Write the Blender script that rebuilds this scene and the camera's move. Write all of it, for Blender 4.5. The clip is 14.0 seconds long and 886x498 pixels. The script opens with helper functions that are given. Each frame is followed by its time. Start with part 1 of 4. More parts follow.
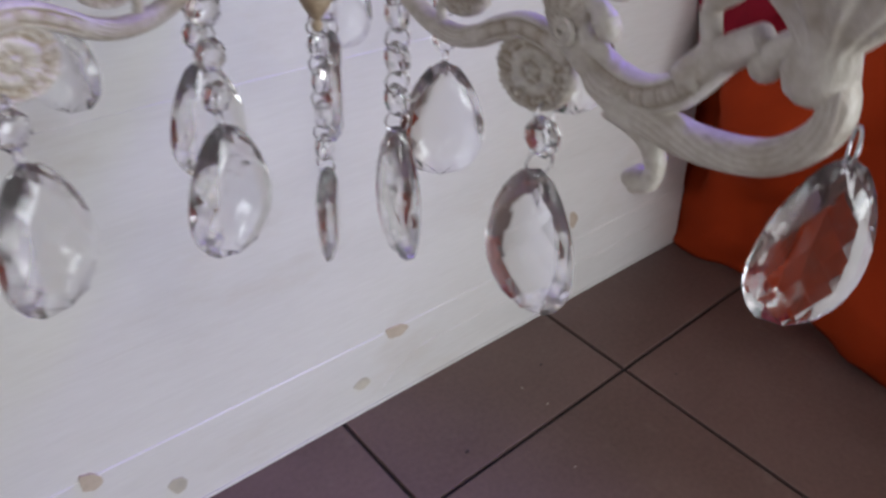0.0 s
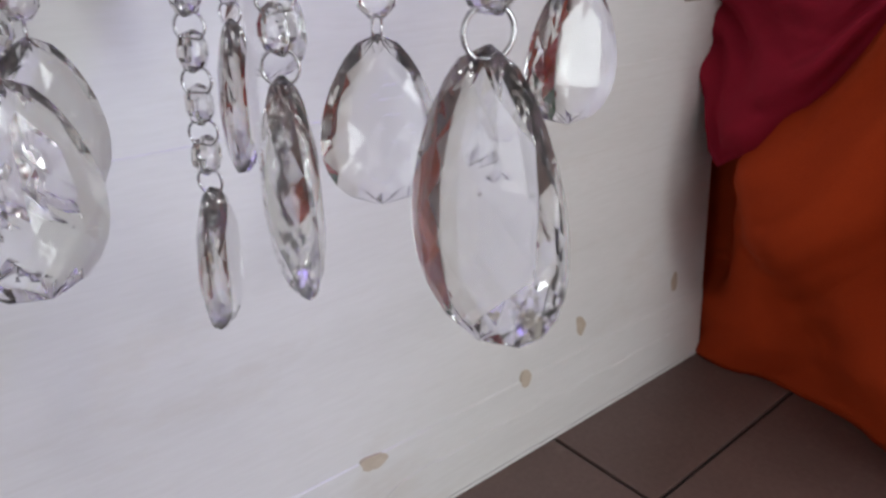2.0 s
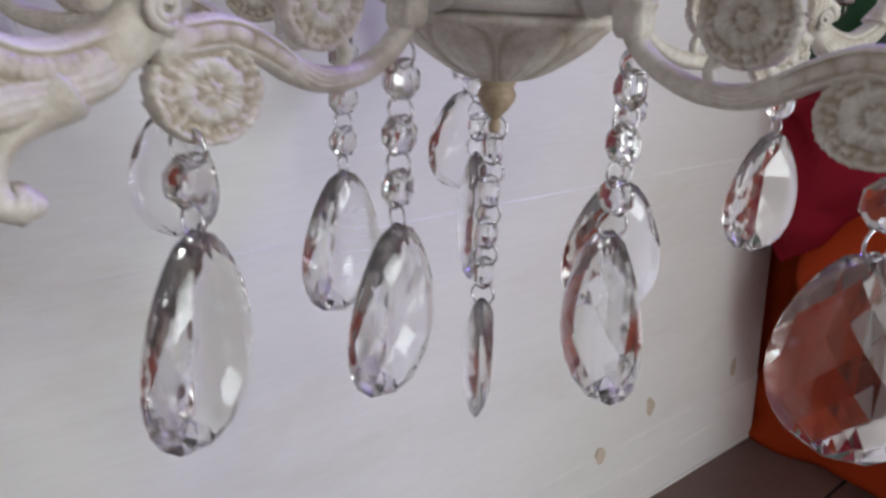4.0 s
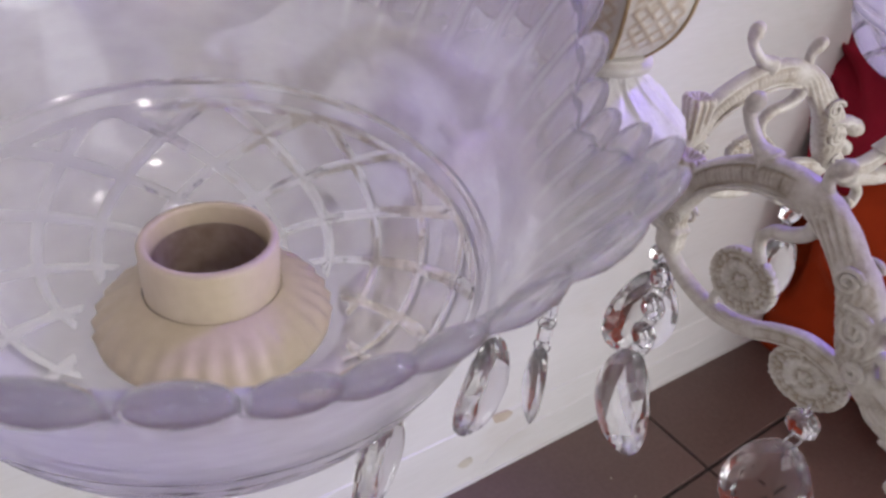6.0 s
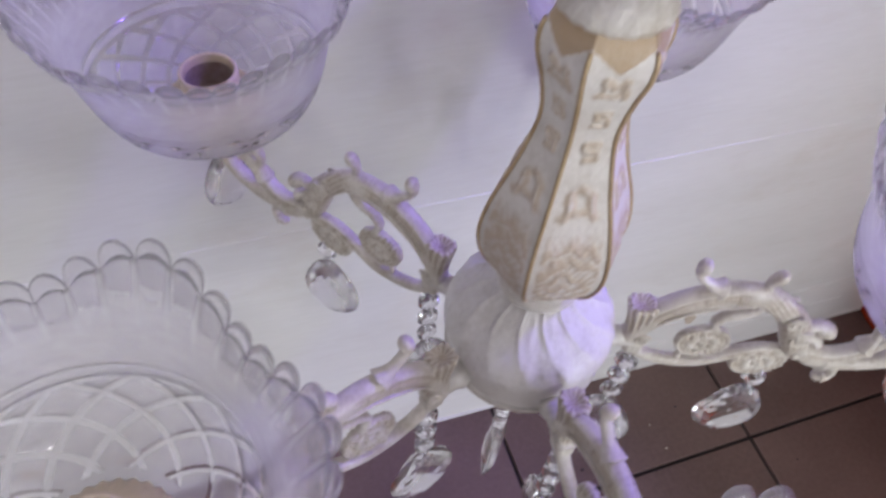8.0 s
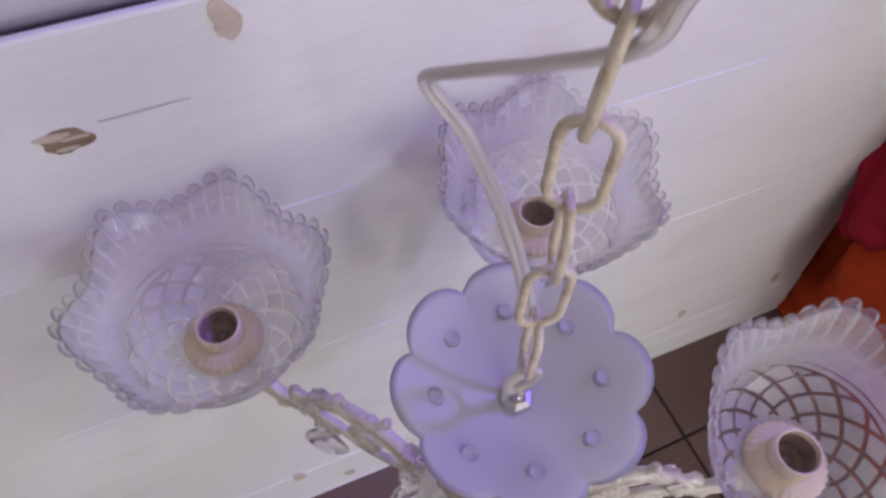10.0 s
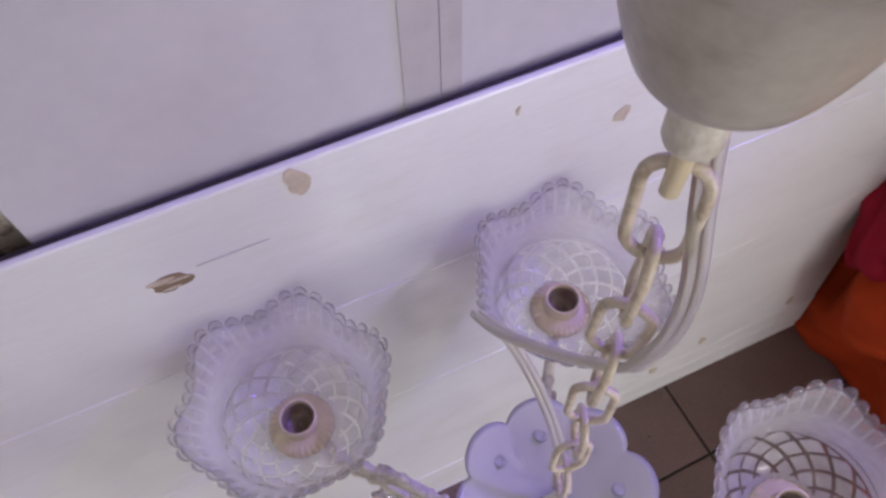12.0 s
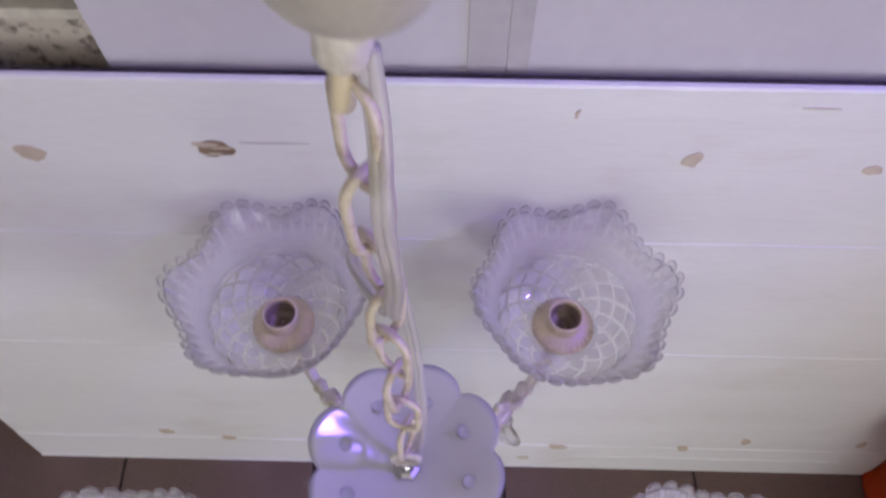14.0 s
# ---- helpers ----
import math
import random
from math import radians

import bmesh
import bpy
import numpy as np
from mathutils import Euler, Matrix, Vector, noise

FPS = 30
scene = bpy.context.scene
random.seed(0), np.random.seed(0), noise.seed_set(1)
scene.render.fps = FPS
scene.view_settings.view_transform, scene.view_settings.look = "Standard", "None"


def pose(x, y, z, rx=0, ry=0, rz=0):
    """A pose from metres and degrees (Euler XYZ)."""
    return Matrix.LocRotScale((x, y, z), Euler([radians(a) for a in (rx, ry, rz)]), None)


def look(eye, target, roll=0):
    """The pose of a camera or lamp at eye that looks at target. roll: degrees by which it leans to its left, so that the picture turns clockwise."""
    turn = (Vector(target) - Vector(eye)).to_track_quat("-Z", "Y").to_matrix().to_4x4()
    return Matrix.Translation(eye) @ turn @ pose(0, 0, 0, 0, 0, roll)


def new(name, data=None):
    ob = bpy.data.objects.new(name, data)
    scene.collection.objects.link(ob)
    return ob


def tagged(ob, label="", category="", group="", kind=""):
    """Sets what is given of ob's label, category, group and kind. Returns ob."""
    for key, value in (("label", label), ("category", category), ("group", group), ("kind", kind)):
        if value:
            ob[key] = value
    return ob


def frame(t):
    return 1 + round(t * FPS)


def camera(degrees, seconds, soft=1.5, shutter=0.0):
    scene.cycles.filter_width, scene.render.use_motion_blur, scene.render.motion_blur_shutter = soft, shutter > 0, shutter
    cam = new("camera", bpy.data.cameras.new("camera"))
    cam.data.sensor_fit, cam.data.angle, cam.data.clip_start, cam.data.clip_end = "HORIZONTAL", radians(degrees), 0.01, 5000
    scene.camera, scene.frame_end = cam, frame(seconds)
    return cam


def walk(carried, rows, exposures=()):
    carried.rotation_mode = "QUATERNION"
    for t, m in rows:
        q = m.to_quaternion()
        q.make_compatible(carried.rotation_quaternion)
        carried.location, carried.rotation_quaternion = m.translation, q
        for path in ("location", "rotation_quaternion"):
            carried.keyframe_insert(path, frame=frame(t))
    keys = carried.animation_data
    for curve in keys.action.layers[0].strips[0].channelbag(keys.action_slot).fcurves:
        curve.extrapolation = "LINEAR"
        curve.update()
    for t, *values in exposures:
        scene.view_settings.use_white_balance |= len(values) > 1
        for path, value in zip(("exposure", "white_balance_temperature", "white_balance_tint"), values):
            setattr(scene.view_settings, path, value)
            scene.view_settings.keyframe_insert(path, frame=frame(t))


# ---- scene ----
# ---- camera ----
# seconds, eye (m), heading, pitch, lean (degrees)
PATH = [
    (0, -0.9219, -0.5084, 0.6658, -40.51, -35.64, 2.63),
    (0.5, -0.8787, -0.5050, 0.6100, -41.10, -32.09, 1.05),
    (1, -0.8606, -0.4836, 0.5796, -39.84, -28.87, -0.16),
    (1.5, -0.8503, -0.4716, 0.5693, -40.01, -26.22, 0.12),
    (2, -0.8476, -0.4604, 0.5659, -39.49, -24.59, 0.22),
    (2.5, -0.8728, -0.4449, 0.5689, -38.16, -23.17, 0.67),
    (3, -0.9003, -0.4314, 0.5765, -38.59, -22.15, 1.19),
    (3.5, -0.9261, -0.4292, 0.5861, -39.33, -20.84, 2.35),
    (4.2, -0.9615, -0.4298, 0.6133, -39.27, -19.75, 3.03),
    (6.5, -1.0075, -0.4411, 0.8037, -37.04, -40.62, 6.88),
    (6.7, -0.9954, -0.4218, 0.8157, -37.24, -42.81, 6.71),
    (7, -0.9730, -0.4167, 0.8509, -36.30, -45.72, 6.86),
    (7.5, -0.9262, -0.4140, 0.9052, -30.43, -48.97, 6.76),
    (8, -0.8757, -0.3961, 0.9489, -21.24, -52.65, 5.17),
    (8.2, -0.8620, -0.3931, 0.9690, -20.55, -52.83, 5.39),
    (10.5, -0.8465, -0.2983, 1.2125, -28.13, -59.04, 3.60),
    (11, -0.8449, -0.2949, 1.2458, -27.50, -59.20, 1.71),
    (11.5, -0.8484, -0.2859, 1.2777, -25.41, -60.28, -0.66),
    (12, -0.8473, -0.2788, 1.3037, -22.67, -59.35, -2.01),
    (12.5, -0.8187, -0.2810, 1.3099, -16.98, -59.59, -1.14),
    (13, -0.7782, -0.2890, 1.3157, -9.06, -59.19, -1.20),
    (13.5, -0.7555, -0.2992, 1.3174, -2.55, -59.24, -1.05),
    (14, -0.7288, -0.3315, 1.2991, 1.24, -59.56, 0.10),
]
cam = camera(62.01, 14.0, soft=2.7, shutter=0.4)
# ---- path end ----
walk(cam, [(t, pose(x, y, z, 90 + pitch, 0, yaw) @ pose(0, 0, 0, 0, 0, lean)) for t, x, y, z, yaw, pitch, lean in PATH],
     [(0.0, -0.14, 6450, 10), (1.0, -0.14, 6450, 10), (3.0, -0.10, 6650, 8), (4.2, -0.12, 6600, 8), (6.5, 0.10, 6650, 15), (8.0, 0.02, 6400, 12), (10.5, -0.12, 6700, 16), (12.5, -0.08, 6700, 14), (14.0, -0.12, 6600, 13)])

# ---- light ----
world = bpy.data.worlds.new("world")
scene.world = world
world.use_nodes = True
world.node_tree.nodes["Background"].inputs[0].default_value = (0.75, 0.74, 0.9, 1)
world.node_tree.nodes["Background"].inputs[1].default_value = 0.3


def area(name, eye, target, size_x, size_y, power, colour):
    data = bpy.data.lights.new(name, "AREA")
    data.shape, data.size, data.size_y, data.energy, data.color = "RECTANGLE", size_x, size_y, power, colour
    ob = new(name, data)
    ob.matrix_world = look(eye, target)
    return ob


# unseen area lamps added to brighten the board; no openings are known there
area("window_daylight", (-1.4, -2.9, 0.75), (-0.7, 0.0, 0.4), 0.9, 1.1, 4, (0.93, 0.99, 1.0))
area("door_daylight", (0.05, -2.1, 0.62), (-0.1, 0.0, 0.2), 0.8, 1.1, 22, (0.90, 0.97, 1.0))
area("passage_daylight", (-2.9, -0.7, 0.7), (-0.7, 0.0, 0.4), 0.7, 1.2, 5, (0.95, 0.99, 1.0))
for name, place, power in (("ceiling_lamp_light", (-0.6, -2.7, 2.15), 24), ("side_lamp_light", (0.2, -1.6, 2.25), 13)):  # unseen overhead lamps, added and placed to fit the brightness
    overhead = bpy.data.lights.new(name, "POINT")
    overhead.energy, overhead.shadow_soft_size, overhead.color = power, 0.09, (1.0, 0.97, 0.95)
    new(name, overhead).location = place
spot = bpy.data.lights.new("violet_spot_light", "SPOT")  # the shop's violet lamp, off to the side
spot.energy, spot.shadow_soft_size, spot.color, spot.spot_size, spot.spot_blend = 130, 0.10, (0.24, 0.14, 1.0), radians(34), 0.6
new("violet_spot_light", spot).matrix_world = look((0.80, -0.25, 2.25), (-0.76, -0.22, 0.72))

# ---- materials ----


def material(name):
    m = bpy.data.materials.new(name)
    m.use_nodes = True
    return m, m.node_tree.nodes, m.node_tree.links, m.node_tree.nodes["Principled BSDF"]


def mottled(name, dark, light, scale, roughness, bump=0.2, fine=90.0, metallic=0.0, spread=(0.35, 0.65), stretch=(1, 1, 1), bump_distance=0.001):
    """Two-scale mottled surface with fine relief."""
    m, nodes, links, bsdf = material(name)
    coord = nodes.new("ShaderNodeTexCoord")
    mapping = nodes.new("ShaderNodeMapping")
    mapping.inputs["Scale"].default_value = stretch
    links.new(coord.outputs["Object"], mapping.inputs["Vector"])
    big, small = nodes.new("ShaderNodeTexNoise"), nodes.new("ShaderNodeTexNoise")
    big.inputs["Scale"].default_value, big.inputs["Detail"].default_value = scale, 6
    small.inputs["Scale"].default_value, small.inputs["Detail"].default_value = fine, 4
    mix = nodes.new("ShaderNodeMath")
    mix.operation = "MULTIPLY_ADD"
    mix.inputs[1].default_value = 0.35
    links.new(mapping.outputs["Vector"], big.inputs["Vector"])
    links.new(mapping.outputs["Vector"], small.inputs["Vector"])
    links.new(small.outputs["Fac"], mix.inputs[0])
    scaled = nodes.new("ShaderNodeMath")
    scaled.operation = "MULTIPLY"
    scaled.inputs[1].default_value = 0.65
    links.new(big.outputs["Fac"], scaled.inputs[0])
    links.new(scaled.outputs[0], mix.inputs[2])
    ramp = nodes.new("ShaderNodeValToRGB")
    ramp.color_ramp.elements[0].position, ramp.color_ramp.elements[1].position = spread
    ramp.color_ramp.elements[0].color, ramp.color_ramp.elements[1].color = (*dark, 1), (*light, 1)
    links.new(mix.outputs[0], ramp.inputs["Fac"])
    links.new(ramp.outputs["Color"], bsdf.inputs["Base Color"])
    bsdf.inputs["Roughness"].default_value, bsdf.inputs["Metallic"].default_value = roughness, metallic
    relief = nodes.new("ShaderNodeBump")
    relief.inputs["Strength"].default_value, relief.inputs["Distance"].default_value = bump, bump_distance
    links.new(small.outputs["Fac"], relief.inputs["Height"])
    links.new(relief.outputs["Normal"], bsdf.inputs["Normal"])
    return m


PANEL_WHITE = mottled("panel_white", (0.69, 0.683, 0.675), (0.765, 0.76, 0.76), 3.0, 0.28, 0.06, 70, stretch=(0.5, 1, 4.0), bump_distance=0.0004)


def stain(m, colour, scale, stretch, low, high, strength):
    """Adds faint irregular stains to a mottled material."""
    nodes, links = m.node_tree.nodes, m.node_tree.links
    bsdf = nodes["Principled BSDF"]
    before = bsdf.inputs["Base Color"].links[0].from_socket
    coord, mapping, spots = nodes.new("ShaderNodeTexCoord"), nodes.new("ShaderNodeMapping"), nodes.new("ShaderNodeTexNoise")
    mapping.inputs["Scale"].default_value = stretch
    spots.inputs["Scale"].default_value, spots.inputs["Detail"].default_value, spots.inputs["Roughness"].default_value = scale, 7, 0.62
    span, mix = nodes.new("ShaderNodeMapRange"), nodes.new("ShaderNodeMix")
    mix.data_type = "RGBA"
    for slot, value in (("From Min", low), ("From Max", high), ("To Max", strength)):
        span.inputs[slot].default_value = value
    links.new(coord.outputs["Object"], mapping.inputs["Vector"])
    links.new(mapping.outputs["Vector"], spots.inputs["Vector"])
    links.new(spots.outputs["Fac"], span.inputs["Value"])
    links.new(span.outputs[0], mix.inputs["Factor"])
    links.new(before, mix.inputs[6])
    mix.inputs[7].default_value = (*colour, 1)
    links.new(mix.outputs[2], bsdf.inputs["Base Color"])


stain(PANEL_WHITE, (0.52, 0.46, 0.38), 5.0, (1, 1, 2.2), 0.55, 0.80, 0.45)
stain(PANEL_WHITE, (0.50, 0.46, 0.42), 9.0, (0.35, 1, 14), 0.60, 0.80, 0.24)
BARE_WOOD = mottled("bare_wood", (0.13, 0.085, 0.05), (0.36, 0.26, 0.17), 30, 0.7, 0.3, 200, stretch=(0.3, 1, 3))
BARE_BOARD = mottled("bare_board", (0.44, 0.36, 0.28), (0.58, 0.50, 0.41), 40, 0.7, 0.2, 200)
WALL_WHITE = mottled("wall_white", (0.72, 0.71, 0.73), (0.80, 0.79, 0.80), 2.0, 0.5, 0.05, 120)
WALL_GREY = mottled("wall_grey", (0.34, 0.31, 0.30), (0.45, 0.42, 0.41), 2.0, 0.8, 0.3, 60)
STONE = mottled("speckled_stone", (0.17, 0.135, 0.115), (0.52, 0.46, 0.40), 70, 0.6, 0.2, 160, spread=(0.40, 0.52))
LEDGE = mottled("ledge_plaster", (0.45, 0.42, 0.36), (0.62, 0.58, 0.5), 20, 0.8, 0.3, 80)
SHEET = mottled("sheet_lilac", (0.51, 0.485, 0.53), (0.57, 0.545, 0.59), 2.0, 0.35, 0.01, 60)
STRIP = mottled("joint_strip_grey", (0.40, 0.375, 0.40), (0.47, 0.44, 0.46), 15, 0.6, 0.2, 80)
DARK_GAP = mottled("dark_edge", (0.016, 0.010, 0.013), (0.040, 0.028, 0.032), 20, 0.6, 0.1, 80)
TILE = mottled("floor_tile", (0.104, 0.064, 0.055), (0.156, 0.100, 0.088), 5, 0.42, 0.15, 160)
stain(TILE, (0.22, 0.17, 0.15), 26.0, (1, 1, 1), 0.60, 0.80, 0.35)
GROUT = mottled("grout", (0.018, 0.014, 0.014), (0.04, 0.03, 0.03), 40, 0.9, 0.3, 200)
ORANGE = mottled("orange_cloth", (0.30, 0.030, 0.006), (0.45, 0.050, 0.010), 4, 0.85, 0.25, 900)
CRIMSON = mottled("crimson_cloth", (0.20, 0.007, 0.018), (0.33, 0.014, 0.034), 6, 0.85, 0.25, 900)
for weave in (ORANGE, CRIMSON):
    weave.node_tree.nodes["Principled BSDF"].inputs["Specular IOR Level"].default_value = 0.12
GREEN = mottled("green_plastic", (0.002, 0.045, 0.014), (0.006, 0.085, 0.028), 9, 0.4, 0.15, 200)
WHITE_PLASTIC = mottled("white_plastic", (0.70, 0.69, 0.70), (0.80, 0.79, 0.80), 40, 0.35, 0.1, 300)
CEIL = mottled("ceiling_white", (0.72, 0.71, 0.73), (0.8, 0.79, 0.8), 2, 0.8, 0.05, 60)
PATINA = mottled("antique_white", (0.50, 0.45, 0.37), (0.73, 0.69, 0.625), 90, 0.40, 0.6, 420, spread=(0.32, 0.60), bump_distance=0.0009)
CHAIN_PAINT = mottled("chain_paint", (0.34, 0.26, 0.17), (0.62, 0.54, 0.43), 120, 0.36, 0.3, 500, spread=(0.32, 0.52), bump_distance=0.0005)
# tan finial paint, made darker for the shade under the cup
TAN_PAINT = mottled("tan_stained_paint", (0.27, 0.185, 0.115), (0.48, 0.375, 0.26), 110, 0.42, 0.3, 500, spread=(0.32, 0.56), bump_distance=0.0006)
IVORY = mottled("ivory_paint", (0.56, 0.53, 0.48), (0.70, 0.67, 0.63), 40, 0.34, 0.12, 400, spread=(0.3, 0.6), bump_distance=0.0005)
PORCELAIN = mottled("porcelain_white", (0.60, 0.57, 0.53), (0.78, 0.76, 0.74), 60, 0.35, 0.4, 350, spread=(0.3, 0.55))
GOLD = mottled("gold_paint", (0.38, 0.27, 0.15), (0.62, 0.49, 0.31), 60, 0.42, 0.3, 300, metallic=0.35)
CREAM = mottled("cream_plastic", (0.62, 0.52, 0.34), (0.71, 0.61, 0.43), 30, 0.4, 0.1, 300)
SOCKET_IN = mottled("socket_inside", (0.26, 0.19, 0.135), (0.42, 0.34, 0.265), 80, 0.5, 0.2, 300)
STEEL = mottled("bright_wire", (0.62, 0.62, 0.64), (0.75, 0.75, 0.77), 80, 0.18, 0.05, 300, metallic=1.0)
CUP_IN = mottled("canopy_inside", (0.55, 0.61, 0.71), (0.67, 0.72, 0.79), 12, 0.40, 0.05, 200, metallic=0.25)
CUP_OUT = mottled("canopy_outside", (0.38, 0.345, 0.300), (0.50, 0.460, 0.405), 40, 0.28, 0.25, 300)

stain(CUP_OUT, (0.22, 0.18, 0.13), 30.0, (1, 1, 2.5), 0.56, 0.74, 0.55)
stain(PATINA, (0.36, 0.27, 0.17), 60.0, (1, 1, 1), 0.58, 0.74, 0.35)


def tint_recess(m, colour, strength):
    """Mixes in a browner colour where the carving is sunk, by a value stored on the mesh."""
    nodes, links = m.node_tree.nodes, m.node_tree.links
    bsdf = nodes["Principled BSDF"]
    before = bsdf.inputs["Base Color"].links[0].from_socket
    wash, worn, share, mix = nodes.new("ShaderNodeAttribute"), nodes.new("ShaderNodeTexNoise"), nodes.new("ShaderNodeMath"), nodes.new("ShaderNodeMix")
    wash.attribute_name, share.operation, mix.data_type = "wash", "MULTIPLY", "RGBA"
    worn.inputs["Scale"].default_value, worn.inputs["Detail"].default_value = 240, 4
    span = nodes.new("ShaderNodeMapRange")
    span.inputs["From Min"].default_value, span.inputs["From Max"].default_value, span.inputs["To Max"].default_value = 0.3, 0.6, strength
    links.new(worn.outputs["Fac"], span.inputs["Value"])
    links.new(span.outputs[0], share.inputs[0])
    links.new(wash.outputs["Fac"], share.inputs[1])
    links.new(share.outputs[0], mix.inputs["Factor"])
    links.new(before, mix.inputs[6])
    mix.inputs[7].default_value = (*colour, 1)
    links.new(mix.outputs[2], bsdf.inputs["Base Color"])


tint_recess(PATINA, (0.31, 0.22, 0.13), 1.0)
tint_recess(PORCELAIN, (0.50, 0.44, 0.36), 0.6)


def gilded(name):
    """White porcelain with worn gold paint where the mesh's gild value is high."""
    m = mottled(name, (0.60, 0.57, 0.52), (0.78, 0.76, 0.73), 60, 0.36, 0.4, 350, spread=(0.3, 0.55))
    nodes, links = m.node_tree.nodes, m.node_tree.links
    bsdf = nodes["Principled BSDF"]
    gild, worn = nodes.new("ShaderNodeAttribute"), nodes.new("ShaderNodeTexNoise")
    gild.attribute_name = "gild"
    worn.inputs["Scale"].default_value, worn.inputs["Detail"].default_value = 420, 5
    share = nodes.new("ShaderNodeMath")
    share.operation, share.use_clamp = "MULTIPLY_ADD", True
    share.inputs[1].default_value, share.inputs[2].default_value = 2.2, -0.32
    both = nodes.new("ShaderNodeMath")
    both.operation = "MULTIPLY"
    links.new(worn.outputs["Fac"], share.inputs[0])
    links.new(share.outputs[0], both.inputs[0])
    links.new(gild.outputs["Fac"], both.inputs[1])
    mix = nodes.new("ShaderNodeMix")
    mix.data_type = "RGBA"
    ramp = next(n for n in nodes if n.bl_idname == "ShaderNodeValToRGB")
    links.new(both.outputs[0], mix.inputs["Factor"])
    links.new(ramp.outputs["Color"], mix.inputs[6])
    mix.inputs[7].default_value = (0.46, 0.33, 0.19, 1)
    links.new(mix.outputs[2], bsdf.inputs["Base Color"])
    return m


GILDED = gilded("gilded_porcelain")


def clear(name, colour, roughness, ior, through_share=0.0, milk_share=0.0):
    m, nodes, links, bsdf = material(name)
    bsdf.inputs["Base Color"].default_value = (*colour, 1)
    bsdf.inputs["Roughness"].default_value = roughness
    bsdf.inputs["IOR"].default_value = ior
    bsdf.inputs["Transmission Weight"].default_value = 1.0
    if through_share:
        see = nodes.new("ShaderNodeBsdfTransparent")
        see.inputs["Color"].default_value = (*colour, 1)
        mix = nodes.new("ShaderNodeMixShader")
        mix.inputs[0].default_value = through_share
        links.new(bsdf.outputs[0], mix.inputs[1])
        links.new(see.outputs[0], mix.inputs[2])
        links.new(mix.outputs[0], nodes["Material Output"].inputs["Surface"])
    if milk_share:
        milk, veil = nodes.new("ShaderNodeBsdfTranslucent"), nodes.new("ShaderNodeMixShader")
        milk.inputs["Color"].default_value = (0.96, 0.95, 0.96, 1)
        veil.inputs[0].default_value = milk_share
        links.new(mix.outputs[0], veil.inputs[1])
        links.new(milk.outputs[0], veil.inputs[2])
        gloss, skin, edge, power = nodes.new("ShaderNodeBsdfGlossy"), nodes.new("ShaderNodeMixShader"), nodes.new("ShaderNodeLayerWeight"), nodes.new("ShaderNodeMath")
        gloss.inputs["Roughness"].default_value = 0.12
        edge.inputs["Blend"].default_value = 0.5
        power.operation = "POWER"
        power.inputs[1].default_value = 3.6
        links.new(edge.outputs["Facing"], power.inputs[0])
        links.new(power.outputs[0], skin.inputs[0])
        links.new(veil.outputs[0], skin.inputs[1])
        links.new(gloss.outputs[0], skin.inputs[2])
        links.new(skin.outputs[0], nodes["Material Output"].inputs["Surface"])
    return m


CRYSTAL = clear("crystal", (0.995, 0.995, 1.0), 0.0, 1.55, 0.03)


